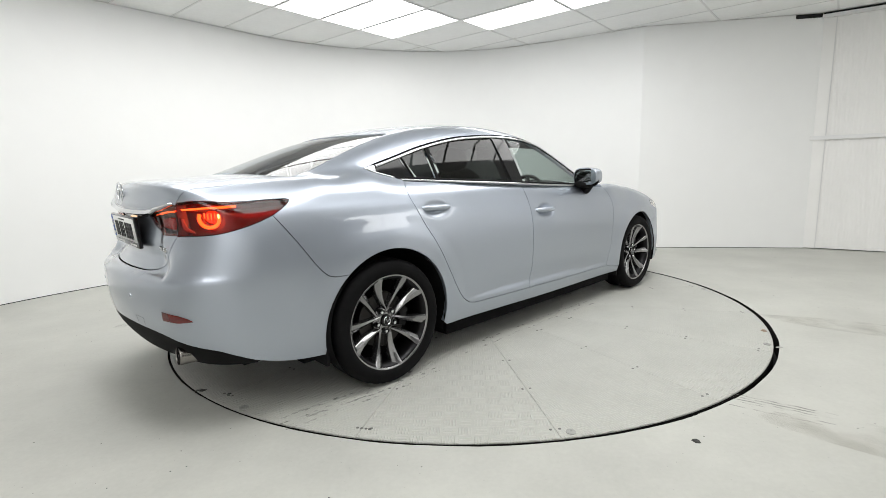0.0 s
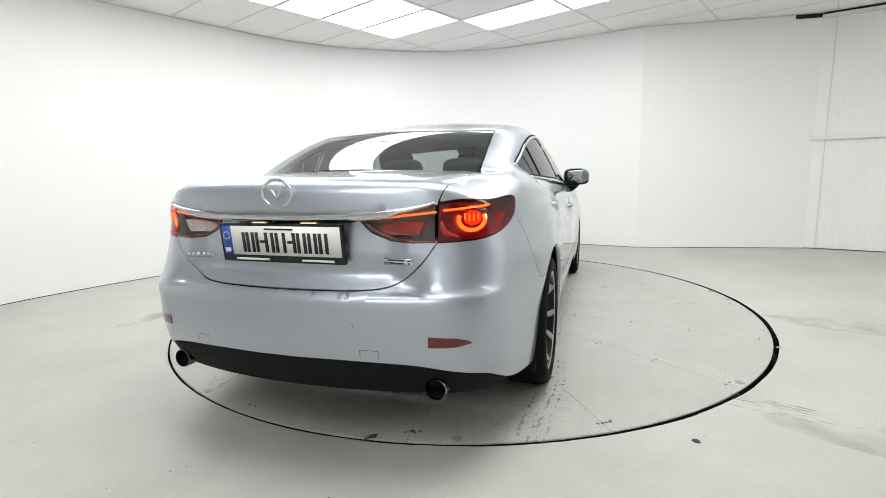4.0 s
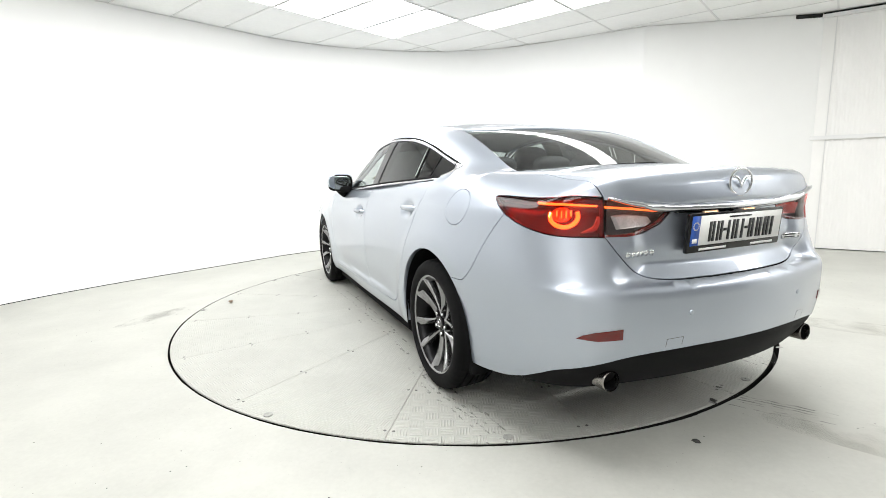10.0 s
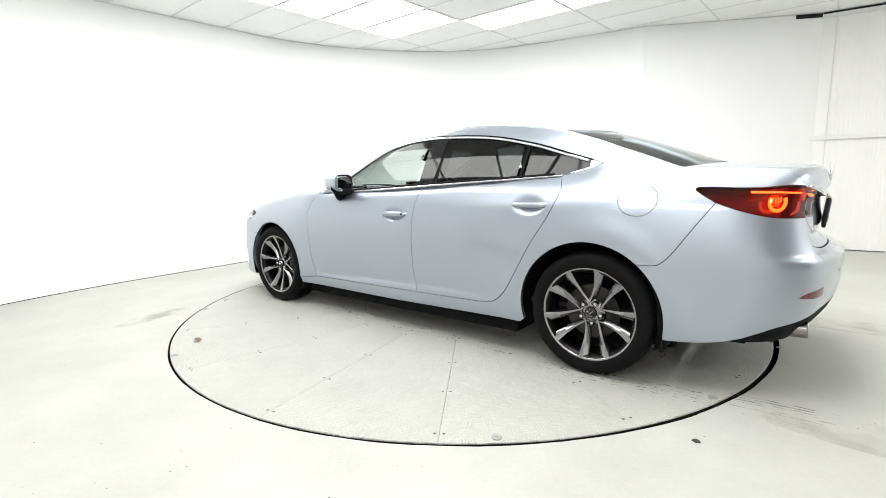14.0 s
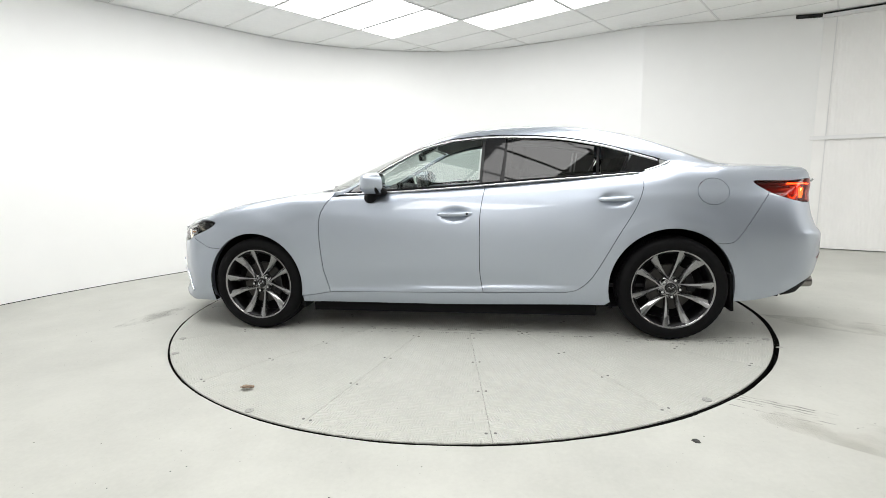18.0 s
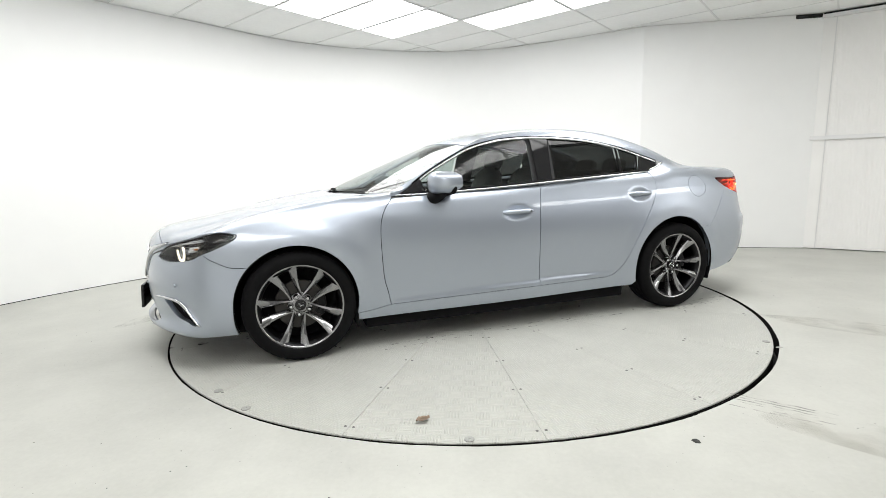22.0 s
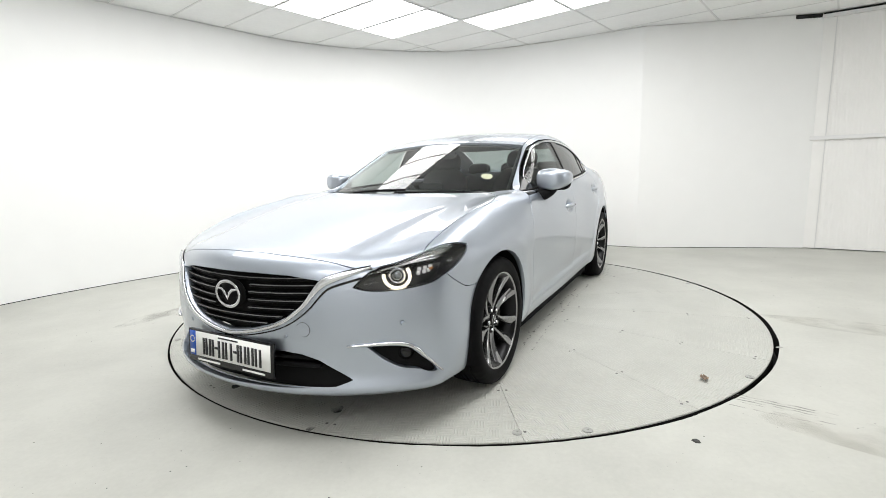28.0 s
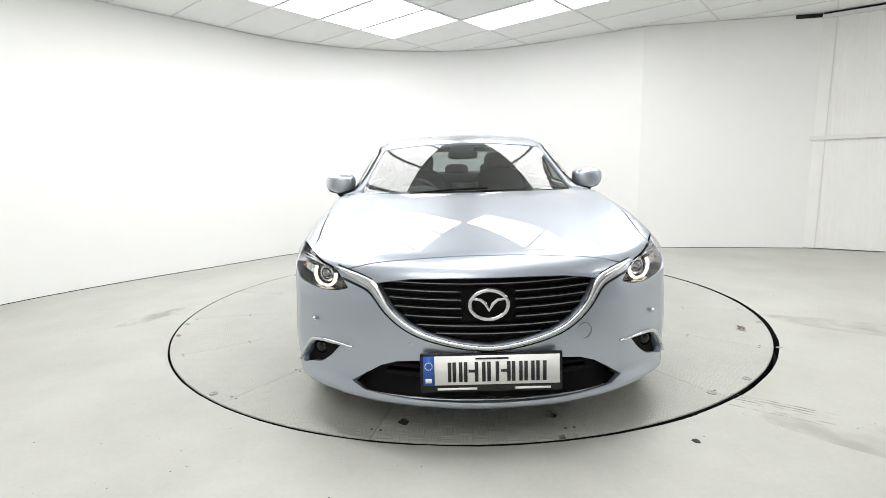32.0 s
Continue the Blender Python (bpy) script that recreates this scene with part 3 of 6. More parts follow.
def mesh_of(name, verts, faces, material, smooth=False):
    me = bpy.data.meshes.new(name)
    me.from_pydata([tuple(v) for v in verts], [], faces)
    me.materials.append(material)
    if smooth:
        me.polygons.foreach_set("use_smooth", [True] * len(me.polygons))
    me.update()
    return me


def wall_strip(name, path, z0, z1, thick, material, label="", category="wall", smooth=True, parent=None):
    """An upright wall along a plan path, its thickness to the left of the way."""
    path = np.array(path, float)
    t = np.gradient(path, axis=0)
    nrm = np.stack([-t[:, 1], t[:, 0]], 1) / np.linalg.norm(t, axis=1, keepdims=True)
    out = path + nrm * thick
    n = len(path)
    v = [(*p, z0) for p in path] + [(*p, z1) for p in path] + [(*p, z0) for p in out] + [(*p, z1) for p in out]
    f = []
    for i in range(n - 1):
        f += [(i, i + 1, n + i + 1, n + i), (2 * n + i + 1, 2 * n + i, 3 * n + i, 3 * n + i + 1), (n + i, n + i + 1, 3 * n + i + 1, 3 * n + i), (i + 1, i, 2 * n + i, 2 * n + i + 1)]
    f += [(0, n, 3 * n, 2 * n), (2 * n - 1, n - 1, 3 * n - 1, 4 * n - 1)]
    me = mesh_of(name, v, f, material, False)
    bm = bmesh.new()
    bm.from_mesh(me)
    bmesh.ops.recalc_face_normals(bm, faces=bm.faces)
    for face in bm.faces:
        face.smooth = smooth
    for e in bm.edges:
        e.smooth = not (len(e.link_faces) == 2 and e.calc_face_angle(0) > 0.5)
    bm.to_mesh(me)
    bm.free()
    ob = new(name, me)
    if parent:
        ob.parent = parent
        return ob
    return tagged(ob, label, category, kind="structure")


# -- walls: a curved studio wall, a flat wall, a sliding door, added unseen walls round the camera --
CURVE = smooth_path([(-4.66, -3.0), (-4.58, -1.0), (-4.23, 0.03), (-3.76, 0.85), (-3.0, 1.84), (-2.46, 2.53), (-1.98, 2.94), (-1.41, 3.27), (-0.53, 3.55), (0.24, 3.58), (0.74, 3.47), (1.5, 3.13), (2.42, 2.64)], 0.12)
FLATWALL = np.array([(2.42, 2.64), (3.4, 2.491), (4.4685, 2.3290)])
DOOR_A, DOOR_D = np.array((4.462, 2.325)), np.array((0.849, -0.529))
# wall_left, wall_right and wall_rear are added out of view for bounce and reflections
wall_strip("wall_left", [(-4.45, -6.2), (-4.55, -4.6), (-4.66, -3.0)], 0.006, CEIL, 0.12, GREYWALL, "unseen white wall at the left, added to close the room")
wall_strip("wall_curved", CURVE, 0.006, CEIL, 0.12, WALL, "smooth curved white studio wall behind the turntable")
wall_strip("wall_flat", FLATWALL, 0.006, CEIL, 0.12, WALL, "flat white painted wall beside the sliding door")
wall_strip("wall_right", [(7.30, 0.55), (7.30, -1.3), (7.30, -3.2)], 0, CEIL, 0.12, GREYWALL, "unseen white wall, added to close the room and bounce light")
# two unseen dark stretches, added so the car reflects something darker
wall_strip("dark_reflect_right", [(7.30, -3.2), (7.30, -4.7), (7.30, -6.2)], 0, CEIL, 0.12, DARKREFLECT, "unseen dark screen, added to darken reflections in the car")
wall_strip("dark_reflect_rear", [(7.30, -6.2), (5.0, -6.2), (2.6, -6.2)], 0, CEIL, 0.12, DARKREFLECT, "unseen dark screen, added to darken reflections in the car")
wall_strip("wall_rear", [(2.6, -6.2), (-1.0, -6.2), (-4.45, -6.2)], 0, CEIL, 0.12, GREYWALL, "unseen white wall, added to close the room and bounce light")
wall_strip("baseboard_gap", np.concatenate([CURVE[:-1], FLATWALL]), 0.0, 0.007, 0.06, DARK, "thin dark joint between wall and floor", "joint")

door = tagged(new("sliding_door"), "white ribbed steel sliding door with a cross rail", "door")
n_rib, v, f = 78, [], []
for i in range(n_rib * 4 + 1):
    d = 0.13 + 3.2 * i / (n_rib * 4)
    o = (0.0, 0.0, 0.0018, 0.0018)[i % 4]
    q = DOOR_A + DOOR_D * d + np.array((0.529, 0.849)) * (0.02 - o)
    v += [(*q, 0.012), (*q, CEIL - 0.035)]
f = [(2 * i, 2 * i + 1, 2 * i + 3, 2 * i + 2) for i in range(n_rib * 4)]
leaf_sheet = new("ribbed_sheet", mesh_of("ribbed_sheet", v, f, DOORWHITE))
leaf_sheet.parent = door


def door_bar(name, d0, d1, z0, z1, proud, thick, material):
    nrm = np.array((0.529, 0.849))
    a, b = DOOR_A + DOOR_D * d0 - nrm * proud, DOOR_A + DOOR_D * d1 - nrm * proud
    wall_strip(name, [a, (a + b) / 2, b], z0, z1, thick, material, smooth=False, parent=door)


door_bar("stile", 0.0, 0.118, 0.012, CEIL - 0.06, -0.002, 0.05, DOORWHITE)
door_bar("stile_joint", 0.118, 0.130, 0.012, CEIL - 0.06, -0.012, 0.02, GRID)
door_bar("cross_rail", -0.035, 3.3, 1.388, 1.435, 0.022, 0.06, FRAMEWHITE)
door_bar("header", -0.02, 3.3, CEIL - 0.062, CEIL - 0.022, 0.030, 0.06, FRAMEWHITE)
door_bar("track_slot", -0.01, 3.3, CEIL - 0.022, CEIL - 0.001, 0.012, 0.05, DARK)
wall_strip("wall_slot", [(4.155, 2.3745), (4.30, 2.3525), (4.445, 2.3305)], CEIL - 0.050, CEIL - 0.002, 0.05, DARK, "dark slot at the end of the door track", "track")
wall_strip("slot_edge", [(4.155, 2.371), (4.30, 2.349), (4.445, 2.327)], CEIL - 0.066, CEIL - 0.050, 0.05, WALL, "white edge under the track slot", "track")

# -- floor with a round pit for the turntable --
R_PIT, R_DISC = 2.2545, 2.239
PIT_SHIFT = np.array((0.0105, -0.006))
ring_n = 360
pit = []
for i in range(ring_n):
    a = 2 * math.pi * i / ring_n
    near = 0.5 + 0.5 * math.cos(a + math.pi * 0.40)
    chip = 0.004 * noise.noise(Vector((math.cos(a) * 9, math.sin(a) * 9, 0))) + 0.004 * near * max(0, noise.noise(Vector((math.cos(a) * 34, math.sin(a) * 34, 3))))
    pit.append((R_PIT + chip) * np.array((math.cos(a), math.sin(a))) + PIT_SHIFT)
v, f = [(*p, 0.0) for p in pit] + [(*p, -0.12) for p in pit], []
outer = []
for i in range(ring_n):
    a = 2 * math.pi * i / ring_n
    c, s = math.cos(a), math.sin(a)
    k = 9.0 / max(abs(c), abs(s))
    v.append((c * k, s * k, 0.0))
for i in range(ring_n):
    j = (i + 1) % ring_n
    f += [(i, 2 * ring_n + i, 2 * ring_n + j, j), (i, j, ring_n + j, ring_n + i)]
floor_mesh = mesh_of("floor", v, f, FLOOR)
floor_mesh.materials.append(RIMBLACK)
floor_mesh.polygons.foreach_set("material_index", [k % 2 for k in range(len(f))])
tagged(new("floor", floor_mesh), "pale grey painted concrete floor, scuffed and speckled", "floor", kind="structure")
bm = bmesh.new()
bmesh.ops.create_circle(bm, cap_ends=True, segments=96, radius=2.4)
bmesh.ops.translate(bm, verts=bm.verts, vec=(0, 0, -0.12))
me = bpy.data.meshes.new("pit_floor")
bm.to_mesh(me)
bm.free()
me.materials.append(DARK)
tagged(new("pit_floor", me), "dark pit under the turntable", "pit", kind="structure")

# -- turntable: a rim disc, sixteen tread plates, bolts --
bm = lathe([(0.0, -0.006), (R_DISC - 0.004, -0.006), (R_DISC, -0.008), (R_DISC, -0.10), (0.0, -0.10)], 240, "Z")
turntable = part("turntable", bm, RIMBLACK, None)
turntable.parent = None
tagged(turntable, "round turntable of grey-painted steel tread plates", "turntable")
SECTOR = 22.5


def plate_mesh(r0, r1, a0, a1, n, z, gap):
    """A flat plate between two radii, with a small bevel at its edges."""
    bm = bmesh.new()
    top, low, deep = [], [], []
    outline = [(r1, a) for a in np.linspace(a0, a1, n)] + ([(r0, a) for a in np.linspace(a1, a0, n)] if r0 > 0 else [])
    pts = np.array([(r * math.cos(a), r * math.sin(a)) for r, a in outline])
    ins, edge = inset(pts, gap + 0.003), inset(pts, gap)
    for p, q in zip(ins, edge):
        top.append(bm.verts.new((*p, z)))
        low.append(bm.verts.new((*q, z - 0.003)))
        deep.append(bm.verts.new((*q, z - 0.007)))
    bm.faces.new(top)
    m = len(top)
    for i in range(m):
        j = (i + 1) % m
        bm.faces.new((top[i], low[i], low[j], top[j]))
        bm.faces.new((low[i], deep[i], deep[j], low[j]))
    bmesh.ops.recalc_face_normals(bm, faces=bm.faces)
    me = bpy.data.meshes.new("plate")
    bm.to_mesh(me)
    bm.free()
    me.materials.append(DECK)
    return me


sector_mesh = plate_mesh(0.84, R_DISC - 0.001, radians(-SECTOR / 2), radians(SECTOR / 2), 16, 0.0, 0.0007)
bm = lathe([(0.0, 0.0012), (0.006, 0.0012), (0.0075, 0.0)], 10, "Z")
bolt_mesh = bpy.data.meshes.new("bolt")
bm.to_mesh(bolt_mesh)
bm.free()
bolt_mesh.materials.append(STEEL)
bm = lathe([(0.006, 0.004), (0.013, 0.005), (0.021, 0.004), (0.022, 0.0)], 20, "Z")
lathe([(0.0, 0.0015), (0.006, 0.002), (0.0062, 0.004)], 20, "Z", bm=bm)
washer_mesh = bpy.data.meshes.new("washer")
bm.to_mesh(washer_mesh)
bm.free()
washer_mesh.materials.append(WASHER)
centre = new("plate", plate_mesh(0.0, 0.84, 0, 2 * math.pi * 0.9999, 90, 0.0, 0.0007))
centre.parent = turntable
for k in range(16):
    a = radians(32.0 + SECTOR * k)
    ob = new("plate", sector_mesh)
    ob.parent = turntable
    ob.matrix_basis = Matrix.Rotation(a + radians(SECTOR / 2), 4, "Z")
    for r in (0.975, 1.385, 1.765, 2.165):
        for s in (-1, 1):
            b = new("bolt", bolt_mesh)
            b.parent = turntable
            b.location = (r * math.cos(a) - s * 0.02 * math.sin(a), r * math.sin(a) + s * 0.02 * math.cos(a), 0.0)
for deg, r in ((39.5, 2.205), (68.7, 2.21), (128.4, 2.20), (31.6, 2.17), (158, 2.20), (195, 2.205), (236, 2.20), (283, 2.205), (321, 2.20)):
    b = new("washer", washer_mesh)
    b.parent = turntable
    b.location = (r * math.cos(radians(deg)), r * math.sin(radians(deg)), 0.0)

# -- ceiling: tiles in a grid of 1.16 by 0.60 m, a ring of light panels, added fill panels out of view --
CU, CV = Vector((0.79, -0.613, 0)).normalized(), Vector((0.613, 0.79, 0)).normalized()
C0 = Vector((0.03, 2.08, 0))
TU, TV = 1.16, 0.60


def lit(a, b):
    """The ring of panels over the turntable."""
    return (a == -1 and -7 <= b <= -1) or (b == 0 and 0 <= a <= 2) or (a == 2 and -7 <= b <= -1) or (b == -7 and 0 <= a <= 1)


v, f, mi = [], [], []


def quad(pts, k):
    n = len(v)
    v.extend([tuple(p) for p in pts])
    f.append((n, n + 1, n + 2, n + 3))
    mi.append(k)


def cell(a, b, m):
    o = C0 + CU * a * TU + CV * b * TV
    return [o + CU * m + CV * m, o + CU * (TU - m) + CV * m, o + CU * (TU - m) + CV * (TV - m), o + CU * m + CV * (TV - m)]


def raised(pts, z):
    return [Vector((p.x, p.y, z)) for p in pts]


ceiling_lights = []
for a in range(-9, 11):
    for b in range(-22, 16):
        mid = C0 + CU * (a + 0.5) * TU + CV * (b + 0.5) * TV
        if not (-6.3 < mid.x < 8.8 and -7.6 < mid.y < 5.0):
            continue
        o, i1 = raised(cell(a, b, 0.0), CEIL), raised(cell(a, b, 0.009), CEIL)
        for k in range(4):
            quad([o[k], o[(k + 1) % 4], i1[(k + 1) % 4], i1[k]][::-1], 1)
        up = raised(cell(a, b, 0.011), CEIL + 0.006)
        for k in range(4):
            quad([i1[k], i1[(k + 1) % 4], up[(k + 1) % 4], up[k]][::-1], 1)
        # panels at a 5, 6 and b -11, -10 are unseen fill, added for flank and right wall
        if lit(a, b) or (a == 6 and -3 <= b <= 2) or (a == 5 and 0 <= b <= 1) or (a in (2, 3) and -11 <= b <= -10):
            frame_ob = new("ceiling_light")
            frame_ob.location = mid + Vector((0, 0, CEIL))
            tagged(frame_ob, "flat square-edged white ceiling light panel, switched on; those outside the ring are added fill", "ceiling light", "light panels in the ceiling")
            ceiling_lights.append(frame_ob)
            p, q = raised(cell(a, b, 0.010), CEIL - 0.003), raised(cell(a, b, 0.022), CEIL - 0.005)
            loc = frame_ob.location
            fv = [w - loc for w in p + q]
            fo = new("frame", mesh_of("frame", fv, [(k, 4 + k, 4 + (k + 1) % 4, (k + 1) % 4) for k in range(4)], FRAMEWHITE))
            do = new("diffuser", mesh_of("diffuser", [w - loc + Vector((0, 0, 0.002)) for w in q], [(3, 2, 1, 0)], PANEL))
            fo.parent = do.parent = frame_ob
        else:
            quad(up[::-1], 0)
me = mesh_of("ceiling", v, f, CEILING)
me.materials.append(GRID)
me.polygons.foreach_set("material_index", mi)
tagged(new("ceiling", me), "suspended ceiling of pale grey tiles in a white grid", "ceiling", kind="structure")
roof_deck = new("ceiling_void", mesh_of("ceiling_void", [(-9, -9, CEIL + 0.3), (9, -9, CEIL + 0.3), (9, 9, CEIL + 0.3), (-9, 9, CEIL + 0.3)], [(3, 2, 1, 0)], DARK))
tagged(roof_deck, "dark void above the ceiling", "ceiling", kind="structure")

# -- loose things on floor and turntable --
rng = random.Random(4)


def chip_mesh(n, size, flat):
    bm = bmesh.new()
    ring = [(size * (1 + 0.3 * rng.uniform(-1, 1)) * math.cos(2 * math.pi * k / n), size * 0.6 * (1 + 0.3 * rng.uniform(-1, 1)) * math.sin(2 * math.pi * k / n)) for k in range(n)]
    lo = [bm.verts.new((x, y, 0.0)) for x, y in ring]
    hi = [bm.verts.new((x * 0.7, y * 0.7, flat * rng.uniform(0.7, 1.2))) for x, y in ring]
    bm.faces.new(hi)
    for k in range(n):
        bm.faces.new((lo[k], lo[(k + 1) % n], hi[(k + 1) % n], hi[k]))
    return bm


stone = part("pebble", chip_mesh(10, 0.019, 0.006), CHIP, None)
stone.location, stone.rotation_euler = (0.94, -2.228, 0.0), (0, 0, radians(-25))
tagged(stone, "small dark flat pebble on the floor", "pebble")
stone = part("pebble", chip_mesh(9, 0.020, 0.004), WASHER, None)
stone.location = (1.925, -1.2, 0.0)
tagged(stone, "small grey flat stone on the floor", "pebble")
bm = bmesh.new()
for k in range(420):
    while True:
        x, y = rng.uniform(-3.6, 4.2), rng.uniform(-3.6, 2.0)
        if math.hypot(x, y) > 2.32:
            break
    r = rng.choice((0.0016, 0.002, 0.0025, 0.004))
    pts = [bm.verts.new((x + r * math.cos(t), y + 0.7 * r * math.sin(t), 0.0012)) for t in (0, 1.3, 2.5, 3.8, 5.1)]
    bm.faces.new(pts)
specks = part("floor_specks", bm, CHIP, None)
tagged(specks, "scattered tiny dark specks of dirt on the floor", "specks", kind="stuff")


def mark(name, a, b, width, lines, material, label):
    a, b = Vector((*a, 0)), Vector((*b, 0))
    d = (b - a).normalized()
    n = Vector((-d.y, d.x, 0))
    v, f = [], []
    for k in range(lines):
        o = (k / max(lines - 1, 1) - 0.5) * width
        w = width / max(lines, 1) * (0.28 if lines > 1 else 0.5) if lines > 1 else width / 2
        s0, s1 = rng.uniform(0, 0.25), rng.uniform(0.75, 1.0)
        if lines == 1:
            s0, s1 = 0, 1
        m = len(v)
        p, q = a.lerp(b, s0), a.lerp(b, s1)
        for j in range(9):
            c = p.lerp(q, j / 8) + n * (o + 0.004 * math.sin(3 * j + k))
            ww = w * math.sin(math.pi * (0.08 + 0.84 * j / 8))
            v += [tuple(c - n * ww + Vector((0, 0, 0.0006))), tuple(c + n * ww + Vector((0, 0, 0.0006)))]
        f += [(m + 2 * j, m + 2 * j + 2, m + 2 * j + 3, m + 2 * j + 1) for j in range(8)]
    ob = new(name, mesh_of(name, v, f, material))
    return tagged(ob, label, "mark", kind="stuff")


mark("tyre_mark", (1.24, -1.84), (1.64, -2.09), 0.13, 6, RUBBERMARK, "dark parallel tyre scuffs on the floor beside the turntable")
mark("dust_streak", (2.25, -0.42), (3.30, -1.05), 0.30, 1, DUSTMARK, "faint brown dust streak on the floor")
mark("dust_streak", (1.35, -1.85), (2.3, -2.45), 0.30, 1, DUSTMARK, "faint brown dust streak on the floor")
mark("dirt_streak", (-2.32, -0.15), (-2.55, -0.7), 0.20, 1, DIRTMARK, "dark patchy dirt at the turntable edge")


dirt_v, dirt_f = [], []


def deck_track(points, width, seed):
    """A broken line of tyre dirt on the turntable's plates."""
    dice = random.Random(seed)
    path = smooth_path(points, 0.03)
    for p, q in zip(path, path[1:]):
        d = (q - p) / np.linalg.norm(q - p)
        n = np.array([-d[1], d[0]])
        for row in (-0.5, 0.5):
            if dice.random() < 0.35:
                continue
            c = p + n * (row * width + dice.uniform(-0.006, 0.006))
            w, l = dice.uniform(0.003, 0.011), dice.uniform(0.010, 0.026)
            m = len(dirt_v)
            for k in range(6):
                a = 2 * math.pi * k / 6
                e = c + d * l * math.cos(a) * dice.uniform(0.7, 1.2) + n * w * math.sin(a) * dice.uniform(0.7, 1.2)
                dirt_v.append((e[0], e[1], 0.0016))
            dirt_f.append(tuple(range(m, m + 6)))


for side in (-1, 1):
    for y, w in ((0.83, 0.05), (0.90, 0.04)):
        deck_track([(-2.07, side * y), (-1.8, side * (y + 0.01)), (-1.5, side * (y + 0.04)), (-1.15, side * (y + 0.02))], w, 7 + side)
    deck_track([(-0.95, side * 0.84), (-0.2, side * 0.83), (0.3, side * 0.835), (0.95, side * 0.87)], 0.07, 21 + side)
tyre_dirt = new("tyre_dirt", mesh_of("tyre_dirt", dirt_v, dirt_f, TRACKDIRT))
tyre_dirt.parent = turntable
tagged(tyre_dirt, "broken dark lines of tyre dirt on the plates", kind="stuff")
for x, y, r in ((2.05, -0.369, 0.030), (2.023, 0.297, 0.034), (2.206, 0.304, 0.024), (-2.223, -0.196, 0.020), (-1.84, -1.15, 0.010), (-1.816, -1.181, 0.013), (-2.124, -0.365, 0.012), (-2.122, -0.397, 0.010), (-2.207, -0.22, 0.020)):
    ring = [(x + r * (1 + 0.25 * rng.uniform(-1, 1)) * math.cos(2 * math.pi * k / 12), y + r * 0.8 * (1 + 0.25 * rng.uniform(-1, 1)) * math.sin(2 * math.pi * k / 12), 0.0017) for k in range(12)]
    spot = new("oil_spot", mesh_of("oil_spot", ring, [tuple(range(12))], OILSPOT))
    spot.parent = turntable
    spot["label"] = "dark oil spot"

bm = bmesh.new()
rows = []
for i in range(7):
    u = i / 6
    w = 0.020 * math.sin(math.pi * min(max(u * 0.9 + 0.06, 0), 1)) * (1 + 0.3 * rng.uniform(-1, 1))
    rows.append([bm.verts.new((0.036 * (u - 0.5) * 2, j * w, 0.004 + 0.010 * abs(j) + 0.006 * rng.random())) for j in (-1, -0.4, 0.3, 1)])
for r, s in zip(rows, rows[1:]):
    for j in range(3):
        bm.faces.new((r[j], r[j + 1], s[j + 1], s[j]))
bmesh.ops.solidify(bm, geom=bm.faces[:], thickness=0.0015)
leaf = part("dead_leaf", bm, LEAF, None)
tagged(leaf, "small crumpled brown dead leaf lying on the turntable", "leaf")
stub = part("wood_chip", chip_mesh(9, 0.026, 0.007), LEAF, None)
tagged(stub, "small flat brown wood chip lying on the turntable", "chip")

car = new("car")
tagged(car, "silver metallic four-door saloon car, lamps lit, parked on the turntable", "car")


def arc(cx, cz, r, a0, a1, n=28):
    """Part of a wheel opening, as a seam on the flank."""
    return SIDE.place(np.array([(cx + r * math.cos(radians(a)), cz + r * math.sin(radians(a))) for a in np.linspace(a0, a1, n)]))[0]


# -- seams of the left flank --
S_FRONT = line(SIDE, [(0.80, 0.955), (0.856, 0.885), (0.886, 0.79), (0.888, 0.63), (0.876, 0.46), (0.858, 0.385), (0.838, 0.288)])
S_MID = line(SIDE, [(-0.262, 1.010), (-0.236, 0.877), (-0.226, 0.75), (-0.224, 0.445), (-0.243, 0.300)])
S_REAR = line(SIDE, [(-1.238, 1.066), (-1.258, 1.010), (-1.244, 0.946), (-1.197, 0.840), (-1.108, 0.694), (-0.973, 0.450), (-0.910, 0.366), (-0.850, 0.324), (-0.790, 0.309)])
S_FOOT_F = line(SIDE, [(0.838, 0.288), (0.3, 0.293), (-0.243, 0.300)])
S_FOOT_R = line(SIDE, [(-0.243, 0.300), (-0.5, 0.303), (-0.790, 0.309)])
S_BELT_F = line(SIDE, [(0.80, 0.955), (0.447, 0.972), (0.067, 0.990), (-0.262, 1.010)])
S_BELT_R = line(SIDE, [(-0.262, 1.010), (-0.683, 1.035), (-1.066, 1.056), (-1.238, 1.066)])
ARCH_F = (1.400, 0.350, 0.357)
ARCH_R = (-1.430, 0.350, 0.378)
S_HOOD = line(HOODTOP, [(0.945, 0.640), (0.985, 0.685), (1.06, 0.742), (1.16, 0.775), (1.30, 0.785), (1.52, 0.768), (1.74, 0.753), (1.86, 0.748), (1.934, 0.757)])
S_NOSE = seam([(2.112, 0.628, 0.732), (2.150, 0.575, 0.739), (2.172, 0.454, 0.762), (2.205, 0.25, 0.775), (2.219, 0.0, 0.781)])
LAMP_TOP = seam([(2.152, 0.549, 0.652), (2.112, 0.628, 0.732), (2.05, 0.692, 0.757), (1.934, 0.757, 0.781), (1.79, 0.822, 0.797), (1.708, 0.858, 0.789)])
LAMP_END = seam([(1.708, 0.858, 0.789), (1.706, 0.864, 0.778), (1.742, 0.872, 0.752), (1.81, 0.866, 0.718), (1.895, 0.850, 0.686)])
